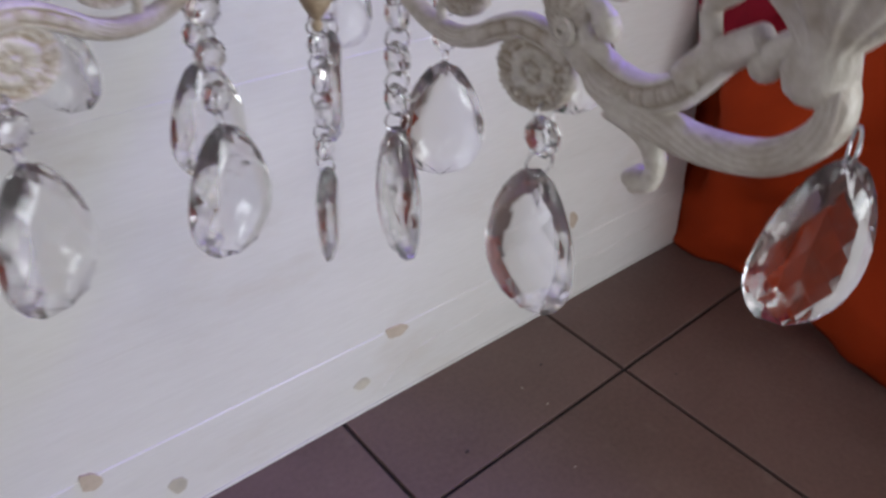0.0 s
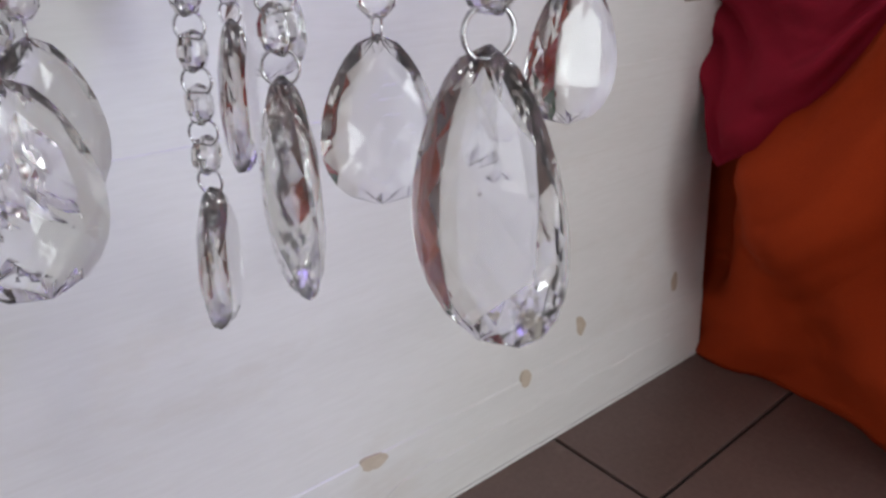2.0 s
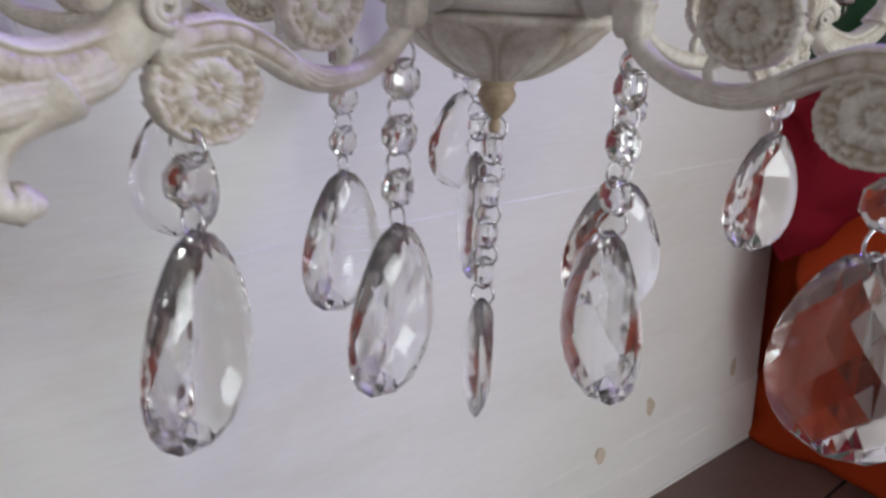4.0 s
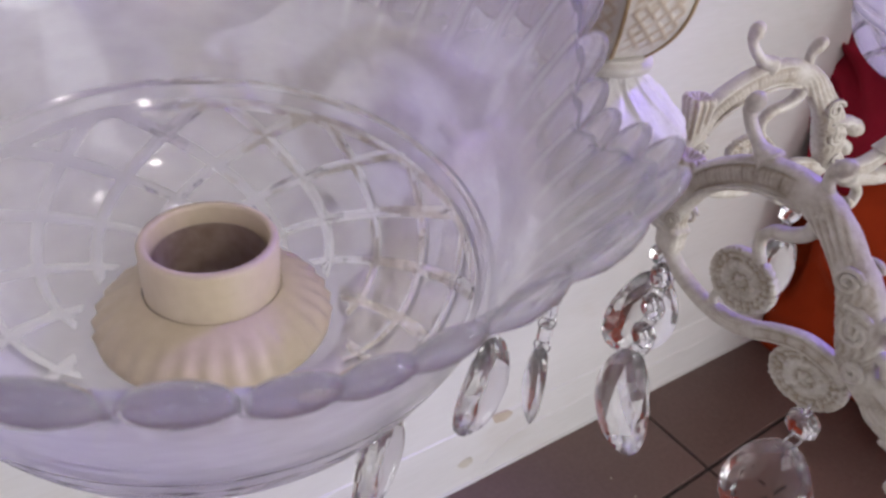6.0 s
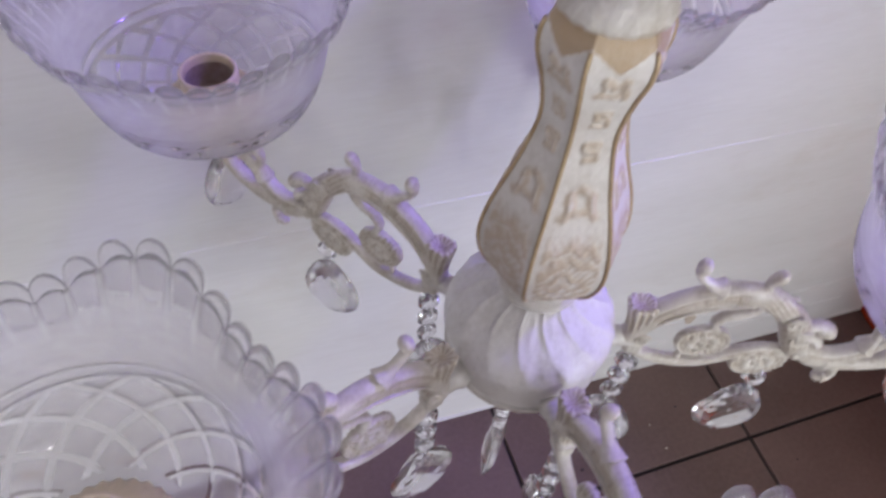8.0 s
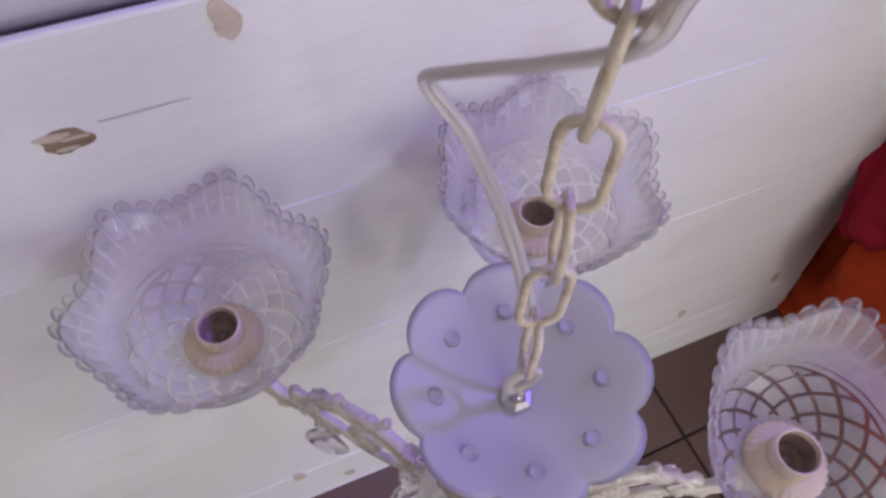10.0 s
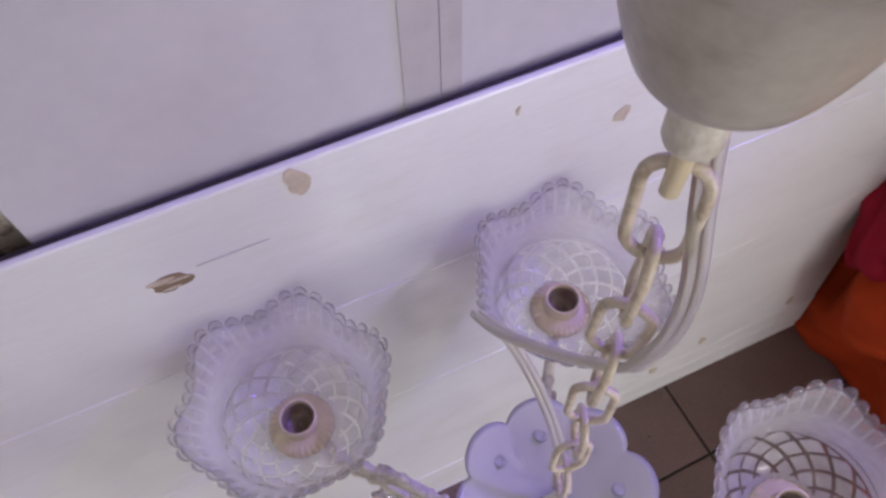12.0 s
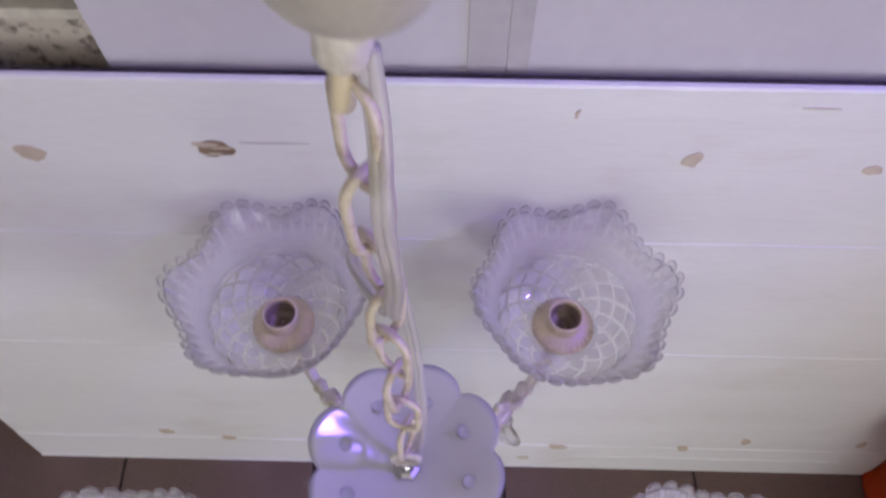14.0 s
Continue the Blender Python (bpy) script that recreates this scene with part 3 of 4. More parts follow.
# ---- green sheet and a white plug behind the armchair ----
bm = bmesh.new()
rows = []
for i in range(14):
    z = 0.004 + 0.78 * i / 13
    rows.append([Vector((0.08 + 0.62 * j / 17, 0.085 + 0.012 * math.sin(9 * j / 17 + 2 * z) + 0.008 * noise.noise(Vector((j * 0.4, z * 8, 1))), z)) for j in range(18)])
grid_faces(bm, rows, False)
folder = solo("green_sheet", bm, GREEN, "dark green plastic sheet standing behind the armchair", "sheet", smooth=True)
thick = folder.modifiers.new("thickness", "SOLIDIFY")
thick.thickness = 0.004
plug = empty("power_plug", (0.137, 0.062, 0.605), "small white two-pin plug hung on the green sheet", "plug")
bm = bmesh.new()
box(bm, -0.014, 0.014, -0.009, 0.012, -0.004, 0.032, 0.004)
part("plug_body", bm, WHITE_PLASTIC, plug)
for x in (-0.007, 0.007):
    bm = bmesh.new()
    lathe(bm, [(0.0005, -0.022), (0.0014, -0.021), (0.0014, -0.003)], 10)
    part("pin", bm, STEEL, plug, "bright metal pin").location = (x, 0, 0)
bm = bmesh.new()
tube(bm, smooth_line([(0, 0.002, 0.030), (0.004, 0.004, 0.08), (0.0, 0.014, 0.14), (0.002, 0.026, 0.172), (0.003, 0.045, 0.10)], 6), 0.0024, 8)
part("cord", bm, WHITE_PLASTIC, plug)

# ---- the chandelier ----
HUB = Vector((-0.7536, -0.2158, 0))
ARMS = [(0.2296, radians(126.8)), (0.2318, radians(54.2)), (0.2240, radians(-16.6)), (0.2263, radians(-91.3)), (0.2200, radians(-161.3))]
chandelier = empty("chandelier", HUB - Vector((0, 0, 0.003)), "five-armed antique-white chandelier with glass bowls and crystal drops", "chandelier")


def teardrop_mesh():
    """Flat pear-shaped cut crystal with kite facets, hung from the origin, 64 mm long."""
    length, half, levels, across = 0.062, 0.0228, 12, 4
    bm = bmesh.new()

    def width(s):
        a = math.acos(1 - 2 * s)
        return half * math.sin(a) * (1 - 0.42 * s) * 1.22

    def spot(t, s, sign):
        bulge = max(0.0, 1 - abs(t) ** 1.7) ** 0.85 * math.sin(math.pi * min(1, max(0, s))) ** 0.55
        deep = 0.0007 + (0.0072 * bulge if sign > 0 else 0.0052 * min(bulge, 0.62) / 0.62)  # domed front, back with a flat table
        return bm.verts.new((t * width(s), sign * deep, length * (s - 1)))

    def face(*corners):
        corners = list(dict.fromkeys(corners))
        if len(corners) > 2:
            bm.faces.new(corners)
    rims = {}
    for sign in (-1, 1):
        rows, left, right = [], [], []
        for k in range(levels + 1):
            s = 0.45 * (0.5 - 0.5 * math.cos(math.pi * k / levels)) + 0.55 * k / levels
            if k in (0, levels):
                tip = spot(0, s, sign)
                rows.append([tip] * (across + 1))
                left.append(tip)
                right.append(tip)
            elif k % 2 == 0:
                row = [spot(-1 + 2 * i / across, s, sign) for i in range(across + 1)]
                rows.append(row)
                left.append(row[0])
                right.append(row[-1])
            else:
                rows.append([spot(-1 + 2 * (i + 0.5) / across, s, sign) for i in range(across)])
                left.append(spot(-1, s, sign))
                right.append(spot(1, s, sign))
        for k in range(1, levels, 2):
            low, mid, high = rows[k - 1], rows[k], rows[k + 1]
            for i in range(1, across):
                face(low[i], mid[i], high[i], mid[i - 1])
            for edge, end in ((left, 0), (right, -1)):
                face(edge[k - 1], mid[end], edge[k])
                face(edge[k], mid[end], edge[k + 1])
        for k in range(2, levels, 2):
            low, mid, high = rows[k - 1], rows[k], rows[k + 1]
            for i in range(across):
                face(low[i], mid[i + 1], high[i], mid[i])
        rims[sign] = left + right[-2:0:-1]
    n = len(rims[1])
    for i in range(n):
        j = (i + 1) % n
        bm.faces.new((rims[-1][i], rims[-1][j], rims[1][j], rims[1][i]))
    return mesh_of("teardrop", bm, CRYSTAL, False)


def octagon_mesh():
    """Small eight-sided cut bead, 14 mm, centred."""
    bm = bmesh.new()
    rows = []
    for r, y in ((0.0035, -0.0042), (0.0058, -0.003), (0.0072, -0.0006), (0.0072, 0.0006), (0.0058, 0.003), (0.0035, 0.0042)):
        rows.append([Vector((r * math.cos(a), y, r * math.sin(a))) for a in (2 * math.pi * (i + 0.5) / 8 for i in range(8))])
    grid_faces(bm, rows, True, True)
    return mesh_of("octagon", bm, CRYSTAL, False)


def ring_mesh(radius=0.0050, wire=0.00050):
    bm = bmesh.new()
    bmesh.ops.create_circle(bm, segments=4, radius=0.001)
    bm.clear()
    line = [Vector((radius * math.cos(a), 0, radius * math.sin(a))) for a in (2 * math.pi * i / 18 for i in range(18))]
    tube(bm, line, wire, 6, 1.0, True)
    return mesh_of("wire_ring", bm, STEEL)


TEAR, OCT, RING = teardrop_mesh(), octagon_mesh(), ring_mesh()


def strand(place, beads, spin, parent, size=1.0, lean=0.0, tall=1.06):
    """A hanging string of rings and cut beads with a drop at its end; place is the hook's, relative to the parent."""
    hang = new("crystal_strand")
    hang.parent = parent
    hang.location = place
    hang.rotation_euler = (lean, 0, spin)
    z = -0.003
    for k in range(beads):
        for name, data, dz, turn in (("wire_ring", RING, -0.0015, 90), ("bead", OCT, -0.0095, 8 * (k % 3) - 8)):
            ob = new(name, data)
            ob.parent = hang
            ob.location = (0, 0, z + dz)
            ob.rotation_euler = (0, 0, radians(turn))
        z -= 0.0178
    ob = new("wire_ring", RING)
    ob.parent, ob.location, ob.rotation_euler = hang, (0, 0, z - 0.0015), (0, 0, radians(70))
    ob = new("drop", TEAR)
    ob.parent, ob.location, ob.scale = hang, (0, 0, z - 0.0035), (size, size, size * tall)
    tagged(ob, "clear pear-shaped cut crystal")
    return hang


# hub: fluted dome, band, lower cup and finial
bm = bmesh.new()
rows = []
dome_line = smooth_line([(0.0435, 0, 0.6195), (0.0452, 0, 0.6225), (0.0445, 0, 0.6280), (0.0415, 0, 0.6345), (0.0355, 0, 0.6405), (0.0275, 0, 0.6465), (0.0200, 0, 0.6515), (0.0160, 0, 0.6555), (0.0152, 0, 0.6595)], 5)
for k, p in enumerate(dome_line):
    u = k / (len(dome_line) - 1)
    row = []
    for i in range(200):
        a = 2 * math.pi * i / 200
        inside = math.sin(math.pi * min(1, max(0, (u - 0.22) / 0.75))) ** 0.8  # smooth round the foot
        swirl = 14 * a / (2 * math.pi) + 0.45 * u
        lobe = abs(math.sin(math.pi * swirl))  # turned gadroons, each with a curling vein
        across = swirl % 1.0 - 0.5
        vein = math.exp(-((across - 0.22 * math.sin(7 * u)) / 0.07) ** 2) + 0.6 * math.exp(-((across + 0.25 * math.cos(9 * u)) / 0.06) ** 2)
        curls = noise.noise(Vector((26 * a / math.pi, 9 * u, 2))) + 0.6 * noise.noise(Vector((60 * a / math.pi, 16 * u, 5)))
        r = p.x + inside * (0.0012 * lobe ** 0.4 - 0.0012 + 0.0015 * vein * min(1, 3 * lobe) + 0.0008 * curls)
        row.append(Vector((r * math.cos(a), r * math.sin(a), p.z)))
    rows.append(row)
grid_faces(bm, rows, True, True)
part("dome", bm, PORCELAIN, chandelier, "white porcelain dome carved with turned leaves")
bm = bmesh.new()
lathe(bm, smooth_profile([(0.030, 0.5965), (0.0405, 0.5975), (0.0432, 0.5990), (0.0436, 0.6010), (0.0424, 0.6022), (0.0428, 0.6160), (0.0440, 0.6180), (0.0440, 0.6200), (0.0415, 0.6215), (0.03, 0.6220)], 3), 96)
part("band", bm, IVORY, chandelier, "smooth ivory-painted metal band")
bm = bmesh.new()
wash = bm.verts.layers.float.new("wash")
cup_rows, cup_recess = [], []
cup_line = smooth_line([(0.0380, 0, 0.5978), (0.0412, 0, 0.5968), (0.0425, 0, 0.5950), (0.0418, 0, 0.5932), (0.0388, 0, 0.5905), (0.0340, 0, 0.5855), (0.0265, 0, 0.5800), (0.0180, 0, 0.5750), (0.0110, 0, 0.5722), (0.0075, 0, 0.5715)], 5)
for k, p in enumerate(cup_line):
    u = k / (len(cup_line) - 1)
    row, tint = [], []
    for i in range(160):
        a = 2 * math.pi * i / 160
        inside = min(1, max(0, (u - 0.30) / 0.08)) * min(1, max(0, (1.0 - u) / 0.12))
        across = (8 * a / (2 * math.pi)) % 1.0 - 0.5
        leaf = 0.46 * math.sin(math.pi * min(1, max(0, (u - 0.25) / 0.8))) ** 0.7  # eight lancet leaves with a mid rib
        edge = math.exp(-((abs(across) - leaf) / 0.05) ** 2)
        rib = math.exp(-(across / 0.05) ** 2) + 0.5 * math.exp(-((abs(across) - 0.45 * leaf) / 0.05) ** 2)
        r = p.x + inside * (0.0010 * rib - 0.0011 * edge)
        row.append(Vector((r * math.cos(a), r * math.sin(a), p.z)))
        tint.append(inside * edge)
    cup_rows.append(row)
    cup_recess.append(tint)
for line, tint in zip(grid_faces(bm, cup_rows, True, True), cup_recess):
    for v, value in zip(line, tint):
        v[wash] = value
part("cup", bm, PATINA, chandelier, "antique-white cup carved with lancet leaves")
bm = bmesh.new()
lathe(bm, smooth_profile([(0.0060, 0.5735), (0.0072, 0.5722), (0.0070, 0.5700), (0.0062, 0.5690), (0.0074, 0.5668), (0.0073, 0.5645), (0.0056, 0.5612), (0.0032, 0.5582), (0.0018, 0.5565), (0.0018, 0.5558), (0.0026, 0.5540), (0.0022, 0.5518), (0.0008, 0.5505)], 3), 32)
part("finial", bm, TAN_PAINT, chandelier, "dark tan turned finial")
bm = bmesh.new()
lathe(bm, smooth_profile([(0.014, 0.6560), (0.0195, 0.6565), (0.0212, 0.6587), (0.0208, 0.6610), (0.0185, 0.6623), (0.0175, 0.6635), (0.012, 0.6645)], 3), 48, lambda a, k: 1 + 0.012 * math.cos(20 * a))
part("collar", bm, IVORY, chandelier, "ivory-painted beaded collar ring")

# column: six leaf-shaped panels with gold ridges and raised, worn-gilt ornament
SIDES, RIDGE = 6, radians(-132)
COLUMN = [(0.010, 0.6625), (0.0165, 0.6640), (0.0225, 0.6690), (0.0290, 0.6775), (0.0330, 0.6885), (0.0336, 0.7015), (0.0302, 0.7185), (0.0230, 0.740), (0.0178, 0.760), (0.0172, 0.771), (0.0195, 0.784), (0.0230, 0.797), (0.0226, 0.806), (0.0180, 0.814)]
prof = smooth_line([(r, 0, z) for r, z in COLUMN], 15)
# strokes of the raised motifs, each within a square from -1 to 1
CREST = [(-0.9, -0.7, -0.5, 0.9), (-0.5, 0.9, 0.1, 0.1), (0.1, 0.1, 0.6, 0.9), (0.6, 0.9, 0.9, -0.8), (-0.5, -0.8, 0.4, -0.7)]
HOOK = [(0.7, 0.9, -0.6, 0.9), (-0.6, 0.9, -0.6, 0.1), (-0.6, 0.1, 0.6, 0.1), (0.6, 0.1, 0.6, -0.8), (0.6, -0.8, -0.6, -0.9)]
BELL = [(0, 1, -0.55, 0.6), (-0.55, 0.6, -0.6, -0.4), (-0.6, -0.4, -1, -0.9), (0, 1, 0.55, 0.6), (0.55, 0.6, 0.6, -0.4), (0.6, -0.4, 1, -0.9), (-0.4, -0.5, 0.4, -0.5)]
MOTIFS = [(0.7930, 0.0050, CREST), (0.7765, 0.0036, HOOK), (0.7605, 0.0038, HOOK), (0.7370, 0.0068, BELL)]


def stroke_gap(x, z, stroke):
    """Distance from a point to one straight stroke."""
    x0, z0, x1, z1 = stroke
    k = max(0.0, min(1.0, ((x - x0) * (x1 - x0) + (z - z0) * (z1 - z0)) / ((x1 - x0) ** 2 + (z1 - z0) ** 2)))
    return math.hypot(x - x0 - k * (x1 - x0), z - z0 - k * (z1 - z0))



def ornament(across, z, u):
    """Height of the raised ornament: a row of small motifs above, leaf ribs below."""
    high = 0.0
    for mid, size, strokes in MOTIFS:  # a crest, two hooks and a bell
        if abs(z - mid) > 1.6 * size or abs(across) > 1.6 * size:
            continue
        sway = 0.0016 * noise.noise(Vector((across * 210, z * 210, 9)))
        d = size * min(stroke_gap((across + sway) / size, (z - mid - sway) / size, stroke) for stroke in strokes)
        high = max(high, (0.72 + 0.6 * noise.noise(Vector((across * 330, z * 330, 4)))) * math.exp(-(d / max(0.0010, 0.24 * size)) ** 2))
    if z < 0.723:  # a feathered leaf, ribbed from its middle vein
        fade = min(1, (0.723 - z) / 0.006) * min(1, max(0, (z - 0.668) / 0.006)) * min(1, max(0, (0.85 - abs(u)) / 0.12))
        bend = noise.noise(Vector((across * 160, z * 160, 5)))
        feather = 0.5 + 0.5 * math.sin(2 * math.pi * ((z + 0.8 * abs(across)) / 0.0092 + 0.65 * bend))
        fine = 0.5 + 0.5 * math.sin(2 * math.pi * ((z - 1.1 * abs(across)) / 0.0046 + 0.4 * bend))
        scale = 0.75 * feather ** 1.6 + 0.3 * fine
        net = max(math.exp(-((((z + way * 0.9 * across) / 0.0074) % 1.0 - 0.5) / 0.15) ** 2) for way in (-1, 1))
        share = min(1, max(0, (z - 0.688) / 0.008))
        scale = scale * share + 0.8 * net * (1 - share)
        high = max(high, fade * scale * (0.62 + 0.5 * noise.noise(Vector((across * 220, z * 220, 3)))))
    return high


bm = bmesh.new()
gild = bm.verts.layers.float.new("gild")
rows, golds = [], []
STEPS = 40
for p in prof:
    row, gold = [], []
    for i in range(SIDES * STEPS):
        a = RIDGE + 2 * math.pi * i / (SIDES * STEPS)
        u = 2 * ((i % STEPS) / STEPS) - 1
        b = u * math.pi / SIDES
        r = p.x * math.cos(math.pi / SIDES) / math.cos(b)
        across = r * math.sin(b)
        high = ornament(across, p.z, u) if abs(u) < 0.85 else 0.0
        tip = 1.0 if p.z > 0.8090 - 0.009 * (1 - abs(u)) else 0.0
        gold.append(max(1.3 * tip, 0.16 + 0.7 * high * (1 - high) * 4 if high < 0.97 else 0.3))
        r += 0.0017 * high
        row.append(Vector((r * math.cos(a), r * math.sin(a), p.z)))
    rows.append(row)
    golds.append(gold)
verts = grid_faces(bm, rows, True, True)
for line, gold in zip(verts, golds):
    for v, value in zip(line, gold):
        v[gild] = value
column = part("column", bm, GILDED, chandelier, "white six-sided porcelain column with raised worn-gilt ornament")
for k in range(SIDES):
    a = RIDGE + 2 * math.pi * k / SIDES
    bm = bmesh.new()
    line = [Vector((p.x * 1.003 * math.cos(a), p.x * 1.003 * math.sin(a), p.z)) for p in prof[18:-10:2]]
    tube(bm, line, lambda u: 0.00100, 6)
    part("ridge", bm, GOLD, column, "worn gold ridge")
bm = bmesh.new()
lathe(bm, [(0.014, 0.8110), (0.0195, 0.8135), (0.0205, 0.8160), (0.0180, 0.8210), (0.0130, 0.8270)], 48, lambda a, k: 1 + 0.03 * math.cos(18 * a))
part("column_cap", bm, PATINA, chandelier, "antique-white column cap")

# scalloped milky dish on top of the column
LOBE = radians(29.5)


def dish_height(u):
    return 0.8285 + 0.0310 * u ** 1.4


bm = bmesh.new()
top_rows, low_rows = [], []
for k in range(20):
    u = k / 19
    row_t, row_b = [], []
    for i in range(192):
        a = 2 * math.pi * i / 192
        lobe = abs(math.cos(4 * (a - LOBE))) ** 0.55
        r = 0.005 + u * 0.0470 + 0.0088 * lobe * u ** 5
        z = dish_height(r / 0.0613) - 0.0012 * u ** 8 + 0.0012 * (lobe - 0.62) * u ** 2
        row_t.append(Vector((r * math.cos(a), r * math.sin(a), z)))
        row_b.append(Vector((r * 0.994 * math.cos(a), r * 0.994 * math.sin(a), z - 0.0026)))
    top_rows.append(row_t)
    low_rows.append(row_b)
grid_faces(bm, low_rows[::-1] + top_rows + [low_rows[-1]], True, False)
bmesh.ops.remove_doubles(bm, verts=bm.verts, dist=1e-6)
dish = part("dish", bm, MILK, chandelier, "milky lilac scalloped acrylic dish")
bm = bmesh.new()
lathe(bm, [(0.0045, -0.0012), (0.0041, 0.0010), (0.0032, 0.0018), (0.0024, 0.0010), (0.0010, 0.0006)], 20)
DIMPLE = mesh_of("dimple", bm, MILK)
for i in range(8):
    a = LOBE + 2 * math.pi * i / 8
    ob = new("dimple", DIMPLE)
    ob.parent = dish
    ob.location = (0.040 * math.cos(a), 0.040 * math.sin(a), dish_height(0.65) + 0.0006)
bm = bmesh.new()
lathe(bm, [(0.0085, 0.8280), (0.009, 0.8310), (0.008, 0.8340), (0.005, 0.8352)], 6)
lathe(bm, [(0.0035, 0.8330), (0.0035, 0.8440), (0.002, 0.8450)], 14)
part("nut", bm, STEEL, chandelier, "steel nut and eye bolt", smooth=False)
bm = bmesh.new()
line = [Vector((0.0078 * math.cos(a), 0, 0.8545 + 0.0098 * math.sin(a))) for a in (2 * math.pi * i / 24 for i in range(24))]
tube(bm, line, 0.0023, 10, 1, True)
part("eye", bm, PATINA, chandelier)

# one arm, built along +x, then turned round the hub


def A(r, z, y=0.0):
    return (r, y, z)


def spiral(cx, cz, r0, r1, start, turns, steps=22, y=0.0):
    """Flat spiral in the arm's plane."""
    out = []
    for i in range(steps + 1):
        u = i / steps
        a = start + turns * 2 * math.pi * u
        r = r0 + (r1 - r0) * u
        out.append(Vector((cx + r * math.cos(a), y, cz + r * math.sin(a))))
    return out


ACROSS = [-1, -0.95, -0.85, -0.72, -0.60, -0.52, -0.38, -0.26, -0.13, 0, 0.13, 0.26, 0.38, 0.52, 0.60, 0.72, 0.85, 0.95, 1]


def carved_band(bm, line, half, width, beads=None, count=30, leaf=None):
    """A cast strand: half its height and width along 0..1; both flanks have a sunk channel with a row of beads,
    or flowing leaf ridges, where beads(u) and leaf(u) are above 0."""
    wash = bm.verts.layers.float.get("wash") or bm.verts.layers.float.new("wash")
    rows, tints, m = [], [], len(line)
    for k, p in enumerate(line):
        u = k / (m - 1)
        d = (line[min(k + 1, m - 1)] - line[max(k - 1, 0)]).normalized()
        normal = Vector((d.z, 0, -d.x)) * -1
        b, f = (beads(u) if beads else 0.0), (leaf(u) if leaf else 0.0)
        flank, tint = [], []
        for o in ACROSS:
            s, dark = max(0.0, 1 - abs(o) ** 2.8) ** 0.5, 0.0
            if abs(o) < 0.55 and b > 0:
                bead = abs(math.sin(math.pi * count * u)) ** 0.7 * max(0.0, 1 - (o / 0.5) ** 4)
                s += b * (-0.30 + 0.34 * bead)
                dark = b * (1 - 0.8 * bead)
            if f > 0:
                wave = math.sin(math.pi * (2.6 * o + 1.2 * math.sin(16 * u) + 7 * u))
                s += f * 0.26 * (abs(wave) ** 0.8 - 0.55) * max(0.0, 1 - o ** 6)
                dark = max(dark, f * (1 - abs(wave)) * (1 if abs(o) < 0.9 else 0))
            flank.append((o, s))
            tint.append(dark)
        ring = flank + [(o, -s) for o, s in flank[-2:0:-1]]
        tints.append(tint + tint[-2:0:-1])
        rows.append([p + normal * (o * half(u)) + Vector((0, s * width(u), 0)) for o, s in ring])
    for row, tint in zip(grid_faces(bm, rows, True, True), tints):
        for v, value in zip(row, tint):
            v[wash] = value
    return bm


def span(u, low, high, soft=0.03):
    """1 between low and high, fading over soft."""
    return min(1.0, max(0.0, (u - low) / soft)) * min(1.0, max(0.0, (high - u) / soft))


def rosette(bm, r, z, rx, rz, tilt, thick=1.0):
    """Round flower cast on both faces: eight petals round a boss, a ring of seeds, a beaded rim."""
    wash = bm.verts.layers.float.get("wash") or bm.verts.layers.float.new("wash")
    m = Matrix.Translation((r, 0, z)) @ Matrix.Rotation(tilt, 4, "Y") @ Matrix.Diagonal((rx, thick, rz, 1)) @ Matrix.Rotation(radians(90), 4, "X")
    n, rows, tints = 96, [], []
    for q, h in ((0.03, 0.0034), (0.13, 0.0033), (0.19, 0.0020), (0.25, 0.0020), (0.33, 0.0034), (0.45, 0.0038), (0.55, 0.0034), (0.61, 0.0020), (0.66, 0.0021), (0.73, 0.0030), (0.79, 0.0021), (0.85, 0.0020), (0.91, 0.0032), (0.97, 0.0028), (1.0, 0.0012)):
        row, tint = [], []
        for i in range(n):
            a = 2 * math.pi * i / n
            high = h
            if 0.22 < q < 0.63:
                high -= 0.0011 * (1 - abs(math.cos(3 * a + 2.5 * q)) ** 0.6)
            elif 0.63 <= q < 0.82:
                high -= 0.0010 * (0.5 - 0.5 * math.cos(20 * a))
            elif q >= 0.88:
                high -= 0.0008 * (0.5 - 0.5 * math.cos(32 * a))
            high += 0.0015 * noise.noise(Vector((9 * q * math.cos(a), 9 * q * math.sin(a), 3))) + 0.0010 * noise.noise(Vector((22 * q * math.cos(a), 22 * q * math.sin(a), 7)))
            row.append(Vector((q * math.cos(a), q * math.sin(a), high)))
            tint.append(max(0.0, min(1.0, (0.0026 - high) / 0.0010)) if q < 0.99 else 0.0)
        rows.append(row)
        tints.append(tint)
    rows = [[m @ v for v in row] for row in rows] + [[m @ Vector((v.x, v.y, -v.z)) for v in row] for row in rows[::-1]]
    for row, tint in zip(grid_faces(bm, rows, True, True), tints + tints[::-1]):
        for v, value in zip(row, tint):
            v[wash] = value


def curl(arm, points, neck, tip):
    """A small leaf curl: broad at its foot, thin neck, flattened rounded end."""
    bm = bmesh.new()
    line = smooth_line(points, 7)
    tube(bm, line, lambda u: neck * (1 + 1.3 * max(0.0, 0.35 - u) / 0.35 + 0.5 * max(0.0, u - 0.7) / 0.3), 10, 1.15)
    d = (line[-1] - line[-3]).normalized()
    blob(bm, line[-1] + d * tip * 0.2, tip * 1.15, tip * 1.0, tip * 0.85, 12, 9, -math.atan2(d.z, d.x))
    part("curl", bm, PATINA, arm)


